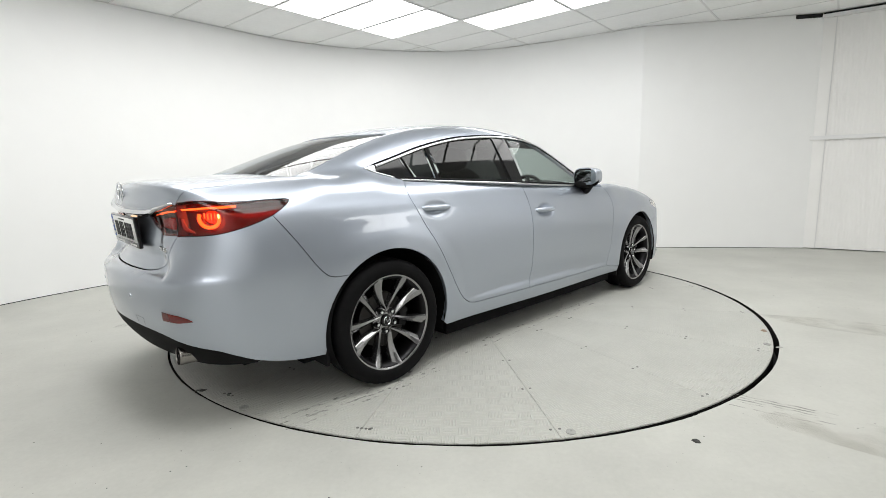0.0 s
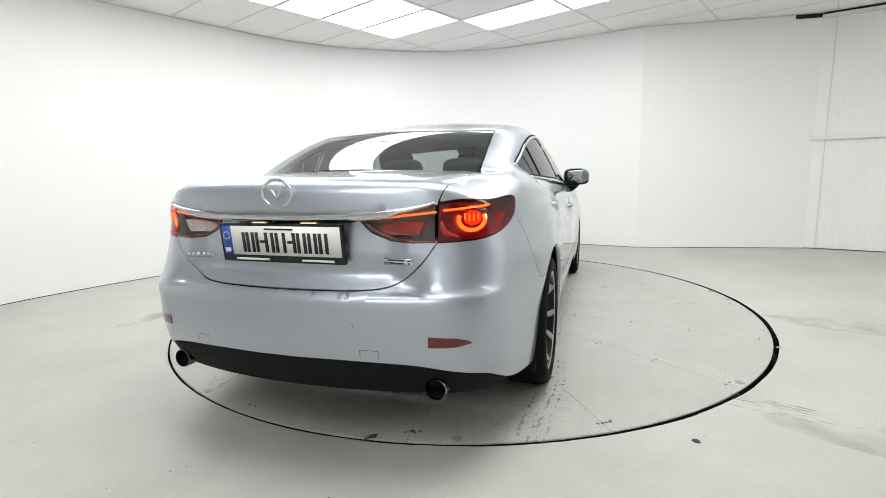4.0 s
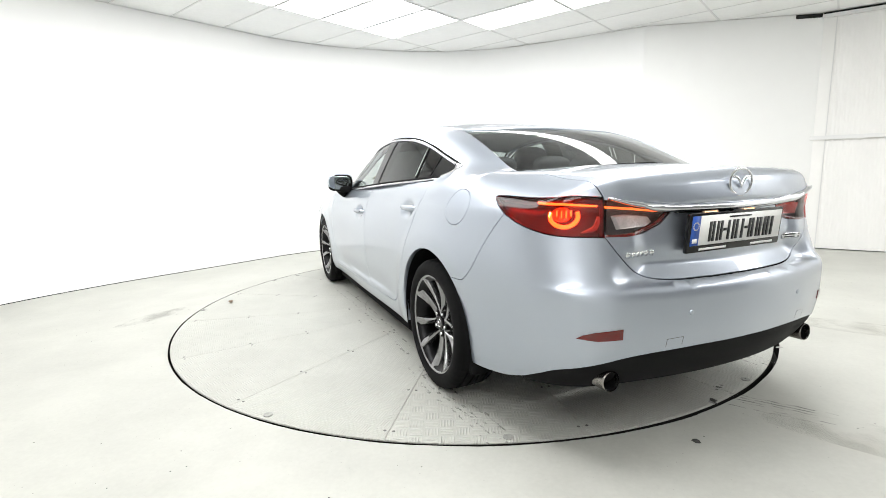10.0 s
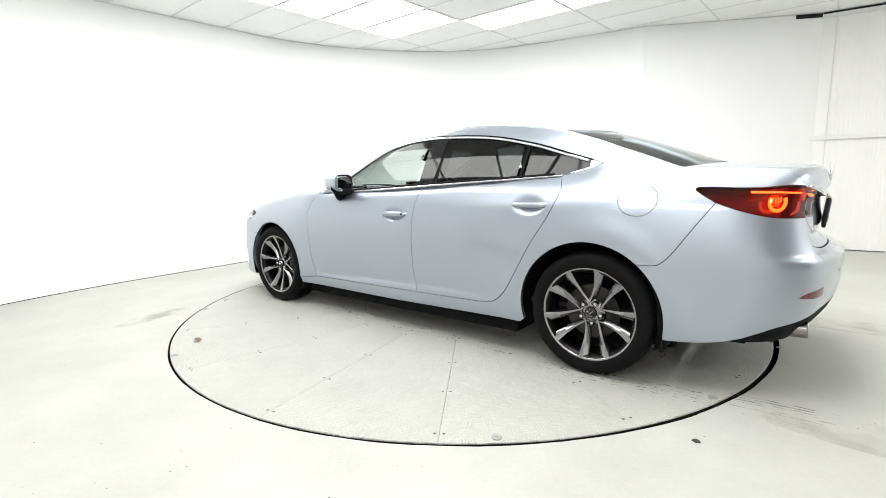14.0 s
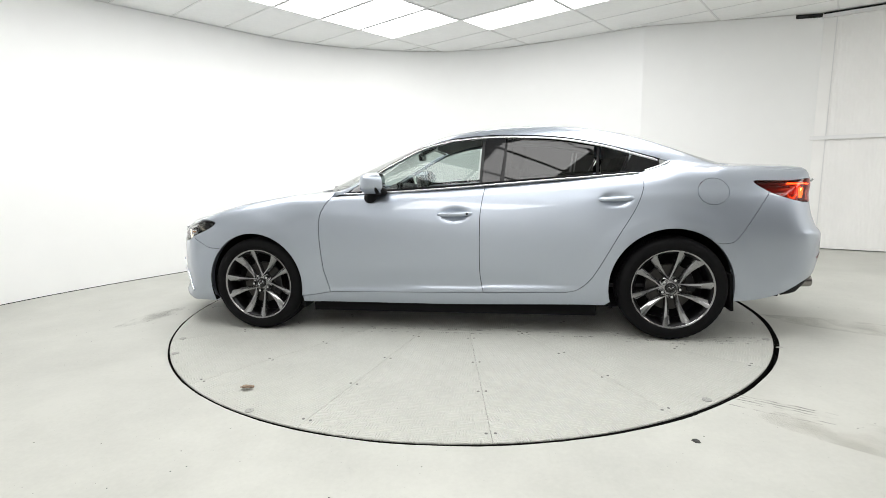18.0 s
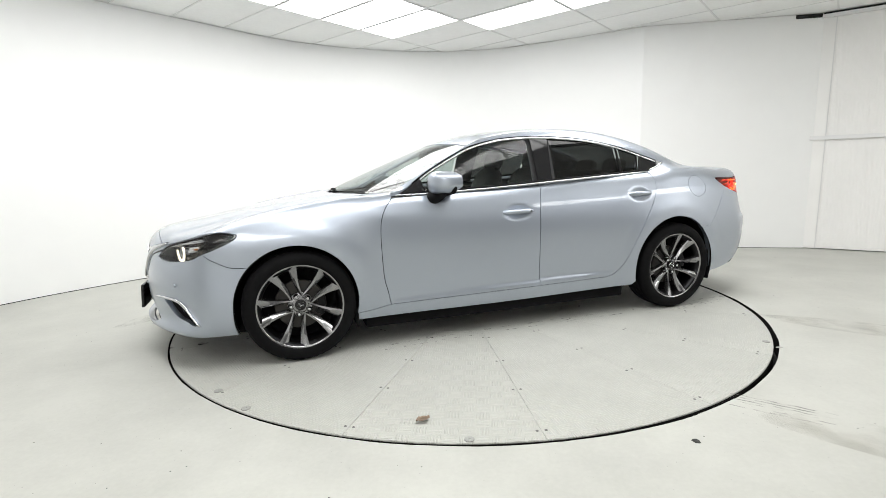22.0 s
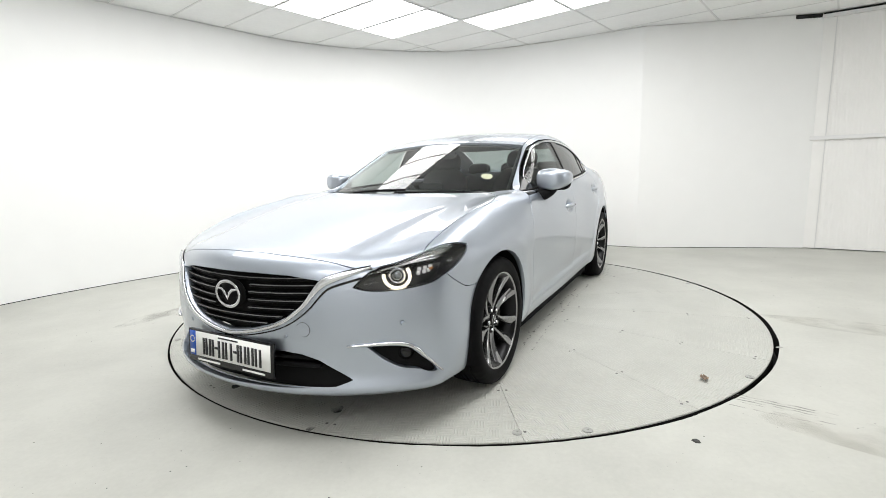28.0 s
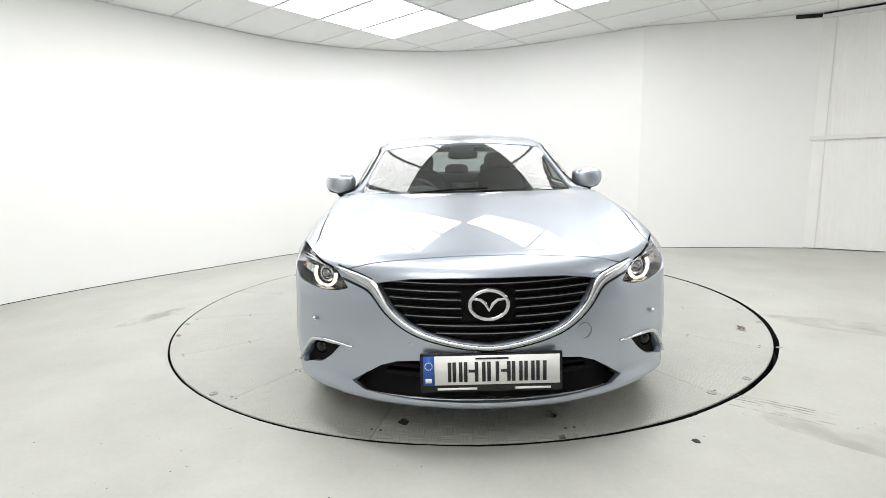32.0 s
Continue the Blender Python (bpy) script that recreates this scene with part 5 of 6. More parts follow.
# -- wheels --
def build_wheel():
    w = part("wheel", lathe([(0.232, -0.095), (0.228, -0.06), (0.222, 0.0), (0.224, 0.07), (0.235, 0.092), (0.246, 0.101), (0.2535, 0.104), (0.255, 0.100), (0.250, 0.092)], 96), BARREL, car, "ten-spoke gunmetal alloy wheel with a black tyre")
    half = [(0.246, 0.098), (0.256, 0.108), (0.272, 0.1135), (0.292, 0.1155), (0.310, 0.112), (0.322, 0.104), (0.3295, 0.092), (0.3335, 0.078), (0.3345, 0.066), (0.327, 0.064), (0.327, 0.056), (0.3352, 0.054), (0.3362, 0.020), (0.328, 0.018), (0.328, 0.009), (0.3365, 0.007)]
    prof = half + [(r, -y) for r, y in reversed(half)]
    bm = lathe(prof, 144)
    for v in bm.verts:
        r = math.hypot(v.co.x, v.co.z)
        k = int(round(math.atan2(v.co.z, v.co.x) / (2 * math.pi) * 144))
        if 0.306 < r < 0.3348 and abs(v.co.y) > 0.063 and k % 3 == 0:
            f = (r - 0.0022) / r
            v.co.x, v.co.z = v.co.x * f, v.co.z * f
    part("tyre", bm, TYRE, w)
    for i in range(5):
        c = radians(i * 72 - 27)
        for sg in (-1, 1):
            rows, n = [], 14
            bm = bmesh.new()
            for j in range(n + 1):
                u = j / n
                r = 0.046 + 0.200 * u
                lat = 0.0295 + 0.004 * u + 0.030 * u**2
                wd = 0.021 + 0.012 * u + 0.026 * u**2
                y = 0.056 + 0.046 * u**1.6 - 0.006 * math.sin(math.pi * u)
                rad, tan = Vector((math.cos(c), 0, math.sin(c))), Vector((-math.sin(c), 0, math.cos(c)))
                mid = rad * math.sqrt(max(r * r - lat * lat, 1e-6)) + tan * sg * lat
                d = mid.normalized()
                t = Vector((-d.z, 0, d.x))
                row = [mid + t * a * wd + Vector((0, y + h, 0)) for a, h in ((-0.5 * sg, -0.045), (-0.5 * sg, -0.016), (-0.42 * sg, -0.011), (0.05 * sg, 0.001), (0.42 * sg, -0.002), (0.5 * sg, -0.008), (0.5 * sg, -0.045))]
                rows.append([bm.verts.new(q) for q in row])
            for a, b in zip(rows, rows[1:]):
                for k in range(7):
                    bm.faces.new((a[k], a[(k + 1) % 7], b[(k + 1) % 7], b[k]))
            part("spoke", bm, RIM, w)
        b = Vector((math.cos(c) * 0.057, 0, math.sin(c) * 0.057))
        part("lug_nut", lathe([(0.0, 0.066), (0.008, 0.065), (0.0105, 0.06), (0.0105, 0.04)], 12, "Y", b), CHROME, w)
        part("lug_recess", lathe([(0.0, 0.049), (0.016, 0.049), (0.0165, 0.058), (0.0185, 0.058), (0.019, 0.03)], 20, "Y", b), BARREL, w)
    part("hub", lathe([(0.0, 0.052), (0.030, 0.052), (0.062, 0.050), (0.074, 0.040), (0.078, 0.0), (0.06, -0.02)], 48), RIM, w)
    part("hub_cap", lathe([(0.0, 0.066), (0.026, 0.065), (0.032, 0.061), (0.034, 0.050)], 32), PIANO, w)
    bm = lathe([(0.0195, 0.0655), (0.021, 0.0675), (0.0225, 0.0655)], 32)
    tube([(-0.016, 0.066, 0.008), (-0.007, 0.067, 0.005), (0.0, 0.067, -0.006), (0.007, 0.067, 0.005), (0.016, 0.066, 0.008)], 0.0022, 6, bm)
    part("hub_emblem", bm, CHROME, w)
    part("rim_lip", lathe([(0.244, 0.100), (0.248, 0.1045), (0.2535, 0.1055), (0.2555, 0.102)], 96), RIM, w)
    part("brake_disc", lathe([(0.07, 0.02), (0.148, 0.02), (0.150, 0.018), (0.150, -0.002), (0.148, -0.004), (0.07, -0.004), (0.07, 0.02)], 64), DISC, w)
    bm = bmesh.new()
    for a in range(-25, 26, 10):
        box((0.05, 0.055, 0.03), (0.128 * math.cos(radians(a + 160)), 0.014, 0.128 * math.sin(radians(a + 160))), 0.006, 2, Matrix.Rotation(-radians(a + 160), 3, "Y"), bm)
    part("brake_caliper", bm, BARREL, w)
    part("brake_shield", lathe([(0.02, -0.04), (0.225, -0.04), (0.226, -0.05), (0.02, -0.05)], 48), PRIMER, w)
    return w


def mirrored_copy(ob, m):
    c = copy_thing(ob, m)
    c.parent = car
    return c


wheel = build_wheel()
wheel.matrix_basis = pose(1.386, 0.788, 0.3365, 0, -22, 0)
mirrored_copy(wheel, pose(-1.444, 0.788, 0.3365, 0, 0, 0))
mirrored_copy(wheel, pose(1.386, -0.788, 0.3365, 0, 20, 180))
mirrored_copy(wheel, pose(-1.444, -0.788, 0.3365, 0, -15, 180))

for (cx, cz, r), nm in ((ARCH_F, "wheel_arch_liner"), (ARCH_R, "wheel_arch_liner")):
    for s in (1, -1):
        v, f, n = [], [], 30
        for i in range(n + 1):
            a = radians(-22 + 224 * i / n)
            for rr, y in ((r - 0.003, 0.895), (r + 0.012, 0.86), (r + 0.012, 0.60), (0.10, 0.58)):
                v.append((cx + rr * math.cos(a), s * y, max(cz + rr * math.sin(a), 0.19)))
        for i in range(n):
            for j in range(3):
                f.append((i * 4 + j, i * 4 + j + 1, (i + 1) * 4 + j + 1, (i + 1) * 4 + j))
        add_mesh(nm, v, f, PRIMER, car)
for x, s, h in ((1.062, 1, 0.40), (1.062, -1, 0.40), (-1.800, 1, 0.40), (-1.800, -1, 0.40)):
    bm = box((0.02, 0.20, 0.24), (0, 0, 0), 0.005, 2, Matrix.Rotation(radians(8 if x > 0 else 5), 3, "Y"))
    for v in bm.verts:
        if v.co.z > 0.05 and v.co.y * s < 0:
            v.co.y *= 0.6
    bmesh.ops.translate(bm, verts=bm.verts, vec=(x, s * (0.775 if x > 0 else 0.765), 0.285 if x > 0 else 0.315))
    part("mud_flap", bm, PLASTIC, car)
bm = box((3.7, 1.24, 0.10), (0.03, 0, 0.190), 0.01)
# wide low box, added to block light and deepen the shade below the sills
box((1.98, 1.66, 0.10), (0.0, 0, 0.185), 0.01, bm=bm)
box((0.34, 1.20, 0.04), (1.98, 0, 0.225), 0.01, bm=bm)
box((0.30, 1.40, 0.05), (-2.0, 0, 0.28), 0.01, bm=bm)
box((0.30, 0.9, 0.06), (-2.10, 0, 0.33), 0.02, bm=bm)
part("underbody", bm, PRIMER, car)

# -- front end --
def recess(name, ring, depth, material, label=""):
    return panel(name, FRONT, ring, material, car, both=False, res=0.04, gap=-0.004, flange=0, lift=-depth, label=label)[0]


grille = recess("grille", g_ring, 0.045, GRILLEBLACK, "black radiator grille with thin silver bars")
for i, z in enumerate((0.688, 0.658, 0.627, 0.594, 0.560, 0.527, 0.497)):
    zz = np.array([q[1] for q in GRILLE_HALF[3:]])[::-1]
    yy = np.array([q[0] for q in GRILLE_HALF[3:]])[::-1]
    w = float(np.interp(z, zz, yy)) - 0.006
    runs = [(0.105, w)] if 0.555 < z < 0.672 else [(0.0, w)]
    for y0, y1 in runs:
        for s in (1, -1) if y0 > 0 else (1,):
            ys = np.linspace(y0, y1, 8) * s if y0 > 0 else np.linspace(-y1, y1, 14)
            pts = [cast(body_field, np.array([(1.2, y, z + 0.006 * (abs(y) / 0.4) ** 2)]), np.array([(1.0, 0, 0)]))[0] for y in ys]
            ribbon("grille_bar", FRONT, pts, 0.014, 0.010, GRILLEBLACK, grille, both=False, lift=-0.024, depth=0.012)
            ribbon("grille_bar_edge", FRONT, [q + np.array([0, 0, 0.003]) for q in pts], 0.0036, 0.002, BARGREY, grille, both=False, lift=-0.0145)


def on_front(y, z):
    return cast(body_field, np.array([(1.2, y, z)]), np.array([(1.0, 0, 0)]))[0]


WING = [(0.610, 0.729), (0.565, 0.717), (0.50, 0.698), (0.449, 0.676), (0.418, 0.640), (0.382, 0.588), (0.318, 0.532), (0.243, 0.494), (0.12, 0.463), (0.0, 0.449)]
WINGW = [0.004, 0.018, 0.030, 0.034, 0.024, 0.018, 0.016, 0.015, 0.014, 0.014]
ribbon("grille_chrome", FRONT, [on_front(y, z) for y, z in WING] + [on_front(-y, z) for y, z in reversed(WING[:-1])], WINGW + WINGW[-2::-1], 0.010, SATIN, car, both=False, lift=0.004, label="bright satin chrome grille surround")
# shadow below the chrome surround, laid on as a thin black strip
ribbon("grille_chrome_shadow", FRONT, [on_front(y, z) for y, z in ((0.585, 0.692), (0.52, 0.672), (0.47, 0.652), (0.44, 0.62), (0.40, 0.57), (0.335, 0.517), (0.25, 0.478), (0.12, 0.447), (0.0, 0.433))], [0.010, 0.010, 0.009, 0.008, 0.007, 0.006, 0.006, 0.006, 0.006], 0.001, PIANO, car, label="black strip drawn as the shadow under the chrome")
ribbon("grille_chrome_joint", FRONT, [on_front(y, z) for y, z in ((0.605, 0.738), (0.56, 0.729), (0.50, 0.715), (0.45, 0.698))], 0.004, 0.001, PRIMER, car, lift=0.001, label="dark joint above the chrome")


def emblem(name, at, normal_sign, w, h, parent):
    """A plain oval ring with a spread V, in chrome."""
    bm = bmesh.new()
    ringp = [Vector((0.0, w * math.cos(a), h * math.sin(a))) for a in np.linspace(0, 2 * math.pi, 41)]
    tube(ringp, w * 0.095, 10, bm, caps=False)
    tube([Vector(q) for q in ((0.0, -w * 0.88, h * 0.42), (0.004, -w * 0.45, h * 0.36), (0.006, -w * 0.2, h * 0.1), (0.006, 0, -h * 0.38), (0.006, w * 0.2, h * 0.1), (0.004, w * 0.45, h * 0.36), (0.0, w * 0.88, h * 0.42))], [w * 0.05, w * 0.085, w * 0.095, w * 0.085, w * 0.095, w * 0.085, w * 0.05], 8, bm)
    for v in bm.verts:
        v.co.x *= 0.55
    if normal_sign < 0:
        bmesh.ops.rotate(bm, verts=bm.verts, cent=(0, 0, 0), matrix=Matrix.Rotation(math.pi, 3, "Z"))
    bmesh.ops.translate(bm, verts=bm.verts, vec=at)
    return part(name, bm, CHROME, parent, "chrome oval emblem with a spread V")


emblem("front_emblem", (2.322, 0.0, 0.613), 1, 0.072, 0.056, car)
bm = lathe([(0.030, 0.0012), (0.0315, 0.0012), (0.0315, 0.0), (0.030, 0.0)], 40, "X", closed=True)
bmesh.ops.rotate(bm, verts=bm.verts, cent=(0, 0, 0), matrix=Matrix.Rotation(radians(14), 3, "Z"))
bmesh.ops.translate(bm, verts=bm.verts, vec=on_front(0.376, 0.487))
part("tow_cap_edge", bm, LAMPGREY, car)
part("emblem_plate", blob((0.010, 0.080, 0.062), (2.292, 0, 0.613), 2.0), GRILLEBLACK, car)
intake = recess("lower_intake", l_ring, 0.06, GRILLEBLACK, "black lower air intake")
for z in (0.352, 0.318):
    ribbon("intake_bar", FRONT, [on_front(y, z) for y in np.linspace(-0.42, 0.42, 13)], 0.018, 0.008, PLASTIC, intake, both=False, lift=-0.035, depth=0.02)
fogs = panel("fog_recess", FRONT, FOG, PLASTIC, car, res=0.03, gap=-0.003, flange=0, lift=-0.03, label="black fog lamp recess")
for s, f in zip((1, -1), fogs):
    q = on_front(s * 0.715, 0.362) - np.array([0.035, 0, 0])
    bm = lathe([(0.0, 0.012), (0.018, 0.010), (0.028, 0.002), (0.031, 0.010), (0.033, -0.01)], 28, "X")
    bmesh.ops.rotate(bm, verts=bm.verts, cent=(0, 0, 0), matrix=Matrix.Rotation(radians(20 * s), 3, "Z"))
    bmesh.ops.translate(bm, verts=bm.verts, vec=q)
    part("fog_lamp", bm, PIANO, f)
ribbon("fog_chrome", FRONT, [(2.221, 0.552, 0.417), (2.176, 0.662, 0.419), (2.117, 0.752, 0.413), (2.066, 0.795, 0.388), (2.005, 0.820, 0.330), (1.945, 0.842, 0.270)], [0.006, 0.014, 0.017, 0.017, 0.013, 0.009], 0.010, CHROME, car, lift=0.004, label="curved chrome strip over the fog lamp")
for y in (0.30, -0.30):
    part("parking_sensor", lathe([(0.0, 0.004), (0.008, 0.003), (0.010, -0.004)], 18, "X", on_front(y, 0.455)), PAINT, car)
for s in (1, -1):
    q = np.array([2.070, s * 0.733, 0.500])
    bm = lathe([(0.0, 0.004), (0.008, 0.003), (0.010, -0.004)], 18, "X")
    bmesh.ops.rotate(bm, verts=bm.verts, cent=(0, 0, 0), matrix=Matrix.Rotation(radians(45 * s), 3, "Z"))
    bmesh.ops.translate(bm, verts=bm.verts, vec=q)
    part("parking_sensor", bm, PAINT, car)

# -- head lamps --
LAMP = dense(join(LAMP_TOP, LAMP_END, LAMP_FOOT), 0.025)
lamps = panel("head_lamp", FRONT, LAMP, LAMPSILVER, car, res=0.03, gap=0.003, flange=-0.075, lift=-0.080, label="lit head lamp behind a clear lens")
lens_parts = sheet(FRONT, LAMP, res=0.03, gap=0.002, flange=0.012, lift=0.0)


def in_lamp(y, z, deep):
    """A place behind the head lamp's lens, for the left lamp."""
    p = on_front(y, z)[None]
    return (p - normals(body_field, p) * deep)[0]


def sided(s, verts, faces, name, material, parent):
    """A mesh of the left lamp, or its mirror image."""
    if s > 0:
        return add_mesh(name, verts, [tuple(reversed(q)) for q in faces], material, parent)
    return add_mesh(name, flip(verts), faces, material, parent)


BLADE = [on_front(y, z) for y, z in ((0.615, 0.716), (0.66, 0.733), (0.71, 0.748), (0.76, 0.762), (0.80, 0.772))]
for s, lamp in zip((1, -1), lamps):
    a = lens_parts if s > 0 else mirrored(*lens_parts)
    add_mesh("lamp_lens", a[0], a[1], LENS, lamp, "", a[2]).visible_shadow = False
    c = Vector(in_lamp(0.705, 0.702, 0.055))
    c.y *= s
    tilt = Matrix.Rotation(radians(26 * s), 3, "Z")
    for nm, bm, mat in (("projector", lathe([(0.026, 0.014), (0.031, 0.016), (0.036, 0.012), (0.038, -0.02)], 36, "X"), SATIN),
                        ("projector_lens", lathe([(0.0, 0.024), (0.012, 0.021), (0.022, 0.013), (0.027, 0.004)], 32, "X"), MIRRORGLASS)):
        bmesh.ops.rotate(bm, verts=bm.verts, cent=(0, 0, 0), matrix=tilt)
        bmesh.ops.translate(bm, verts=bm.verts, vec=c)
        part(nm, bm, mat, lamp)
    # the running light: a broad U of glowing segments round the projector, open above
    for k in range(13):
        a0 = radians(172 + 17.5 * k)
        bm = bmesh.new()
        pts = [Vector((0.016, s * r * 1.06 * math.cos(a), r * math.sin(a))) for r in (0.046, 0.058) for a in (a0, a0 + radians(15.5))]
        vs = [bm.verts.new(c + tilt @ (q + Vector((d, 0, 0)))) for d in (0.0, 0.008) for q in pts]
        for f in ((4, 5, 7, 6), (0, 2, 3, 1), (0, 1, 5, 4), (2, 6, 7, 3), (0, 4, 6, 2), (1, 3, 7, 5)):
            bm.faces.new([vs[i] for i in f])
        part("running_light", bm, LED_WHITE, lamp)
    v, f = ribbon_mesh(FRONT, BLADE, [0.005, 0.011, 0.014, 0.013, 0.006], 0.007, lift=-0.020)
    sided(s, v, f, "lamp_blade", SATIN, lamp)
    v, f = ribbon_mesh(FRONT, [on_front(y, z) for y, z in ((0.70, 0.738), (0.75, 0.750), (0.795, 0.757), (0.82, 0.764))], [0.003, 0.006, 0.006, 0.003], 0.003, lift=-0.016)
    sided(s, v, f, "lamp_blade", CHROME, lamp)
    # the indicator's clear reflector, faceted, beside the projector
    for k, (y, z) in enumerate(((0.770, 0.700), (0.787, 0.704), (0.770, 0.719), (0.787, 0.723), (0.803, 0.727), (0.800, 0.709))):
        q = in_lamp(y, z, 0.030)
        bm = box((0.014, 0.016, 0.016), (q[0], s * q[1], q[2]), 0.003, 1, Matrix.Rotation(radians((48 + 4 * k) * s), 3, "Z"))
        part("lamp_facet", bm, CLEARCUT, lamp)
    q = in_lamp(0.806, 0.716, 0.022)
    part("indicator", blob((0.013, 0.007, 0.006), (q[0], s * q[1], q[2]), 2.4, 16, 8), AMBER, lamp)
    for k in range(3):
        q = in_lamp(0.600 + 0.018 * k, 0.668 + 0.002 * k, 0.035)
        part("lamp_fin", box((0.005, 0.012, 0.003), (q[0], s * q[1], q[2]), 0.001, 1), SATIN, lamp)

# -- rear end --
TAIL_OUT = dense(join(TAIL_TOP[::-1], S_LAMP_EDGE, TAIL_FOOT_B[::-1], TAIL_FOOT_A[::-1]), 0.025)


def on_back(y, z):
    return cast(body_field, np.array([(-1.4, y, z)]), np.array([(-1.0, 0, 0)]))[0]


def both_sides(name, chart, path, width, height, material, parents, **kw):
    v, f = ribbon_mesh(chart, path, width, height, **kw)
    add_mesh(name, v, [tuple(reversed(q)) for q in f], material, parents[0])
    add_mesh(name, flip(v), f, material, parents[1])


tails = panel("tail_lamp", BACK, TAIL_OUT, RED, car, res=0.03, gap=0.003, flange=-0.045, lift=-0.050, label="lit red tail lamp")
tp = sheet(BACK, TAIL_OUT, res=0.03, gap=0.002, flange=0.03, lift=0.001)
lid_lamps = panel("lid_lamp", BACK, LIDLAMP, LAMPGREY, car, res=0.03, gap=0.002, flange=-0.03, lift=-0.034, label="dark tail lamp section with a clear reversing light")
lp2 = sheet(BACK, LIDLAMP, res=0.03, gap=0.001, flange=0.02, lift=0.001)
for s, lamp, inner in zip((1, -1), tails, lid_lamps):
    a = tp if s > 0 else mirrored(*tp)
    add_mesh("tail_lens", a[0], a[1], REDLENS, lamp, "red lens", a[2]).visible_shadow = False
    a = lp2 if s > 0 else mirrored(*lp2)
    add_mesh("lid_lens", a[0], a[1], SMOKE, inner, "smoked lens", a[2]).visible_shadow = False
    q = on_back(s * 0.705, 0.940)[None]
    c = Vector((q - normals(body_field, q) * 0.024)[0])
    tilt = Matrix.Rotation(radians(-33 * s), 3, "Z")
    bm = bmesh.new()
    tube([c + tilt @ Vector((0.0, 0.050 * math.cos(t), 0.040 * math.sin(t))) for t in np.linspace(radians(158), radians(382), 26)], 0.0075, 8, bm)
    part("tail_light_ring", bm, LED_RED, lamp)
    bm = blob((0.008, 0.034, 0.027), (0, 0, 0), 2.2, 20, 10)
    bmesh.ops.rotate(bm, verts=bm.verts, cent=(0, 0, 0), matrix=tilt)
    bmesh.ops.translate(bm, verts=bm.verts, vec=c + Vector((0.014, 0, 0.004)))
    part("tail_light_core", bm, LED_CORE, lamp)
    for k in (-1.5, -0.5, 0.5, 1.5):
        bm = box((0.004, 0.005, 0.030 - 0.005 * abs(k)), (0, 0, 0), 0.001, 1)
        bmesh.ops.translate(bm, verts=bm.verts, vec=(0.004, 0.017 * k, 0.010 - 0.004 * (1.5 - abs(k))))
        bmesh.ops.rotate(bm, verts=bm.verts, cent=(0, 0, 0), matrix=tilt)
        bmesh.ops.translate(bm, verts=bm.verts, vec=c)
        part("tail_light_bar", bm, LED_RED, lamp)
    q = on_back(s * 0.440, 0.912)
    bm = bmesh.new()
    outline = [(0.105, 0.026), (0.050, 0.030), (-0.060, 0.017), (-0.085, -0.006), (-0.05, -0.022), (0.08, -0.026)]
    lo = [bm.verts.new((q[0] + 0.022 + 0.12 * abs(y), q[1] + s * y, q[2] + z)) for y, z in outline]
    hi = [bm.verts.new((q[0] + 0.008 + 0.12 * abs(y), q[1] + s * y * 0.92, q[2] + z * 0.88)) for y, z in outline]
    bm.faces.new(hi)
    for k in range(6):
        bm.faces.new((lo[k], lo[(k + 1) % 6], hi[(k + 1) % 6], hi[k]))
    part("reversing_light" if s > 0 else "rear_fog_light", bm, CLEARCUT if s > 0 else FOGRED, inner, "clear cut reversing light" if s > 0 else "red rear fog light", smooth=False)
both_sides("tail_light_strip", BACK, [(-2.15, 0.755, 0.994), (-2.21, 0.725, 0.990), (-2.265, 0.675, 0.984), (-2.318, 0.610, 0.978)], 0.007, 0.004, LED_RED, tails, lift=-0.012)
both_sides("lid_light_strip", BACK, [on_back(0.588, 0.973), on_back(0.50, 0.962), on_back(0.42, 0.952), on_back(0.36, 0.945)], [0.008, 0.007, 0.006, 0.004], 0.004, LED_ORANGE, lid_lamps, lift=-0.010)
both_sides("lid_lamp_edge", BACK, [on_back(0.588, 0.866), on_back(0.50, 0.868), on_back(0.43, 0.877), on_back(0.36, 0.903), on_back(0.318, 0.940)], 0.014, 0.003, RED, lid_lamps, lift=-0.006)
both_sides("tail_lamp_grey", BACK, [on_back(0.602, 0.935), on_back(0.612, 0.90), on_back(0.66, 0.882)], [0.012, 0.02, 0.006], 0.003, CLEARCUT, tails, lift=-0.014)
CHROME_LINE = [on_back(y, z) for y, z in ((0.580, 1.003), (0.50, 0.985), (0.40, 0.972), (0.30, 0.964), (0.15, 0.961), (0.0, 0.960))]
ribbon("trunk_chrome", BACK, CHROME_LINE + [flip(q) for q in reversed(CHROME_LINE[:-1])], [0.010, 0.018, 0.024, 0.026, 0.026, 0.026, 0.026, 0.026, 0.024, 0.018, 0.010], 0.022, CHROME, trunk, both=False, label="bright chrome strip above the number plate")
ribbon("trunk_grip", BACK, [on_back(y, 0.946) for y in np.linspace(-0.29, 0.29, 9)], 0.014, 0.012, PIANO, trunk, both=False)
for y in (0.115, -0.105):
    ribbon("plate_lamp", BACK, [on_back(y + d, 0.935) for d in (-0.03, 0, 0.03)], 0.006, 0.004, LED_WARM, trunk, both=False, lift=0.008)
part("reversing_camera", blob((0.012, 0.014, 0.010), on_back(0.025, 0.944) + np.array([-0.012, 0, 0]), 2.2, 16, 8), PIANO, trunk)
emblem("rear_emblem", on_back(0.0, 1.046) + np.array([-0.006, 0, 0]), -1, 0.063, 0.050, trunk)
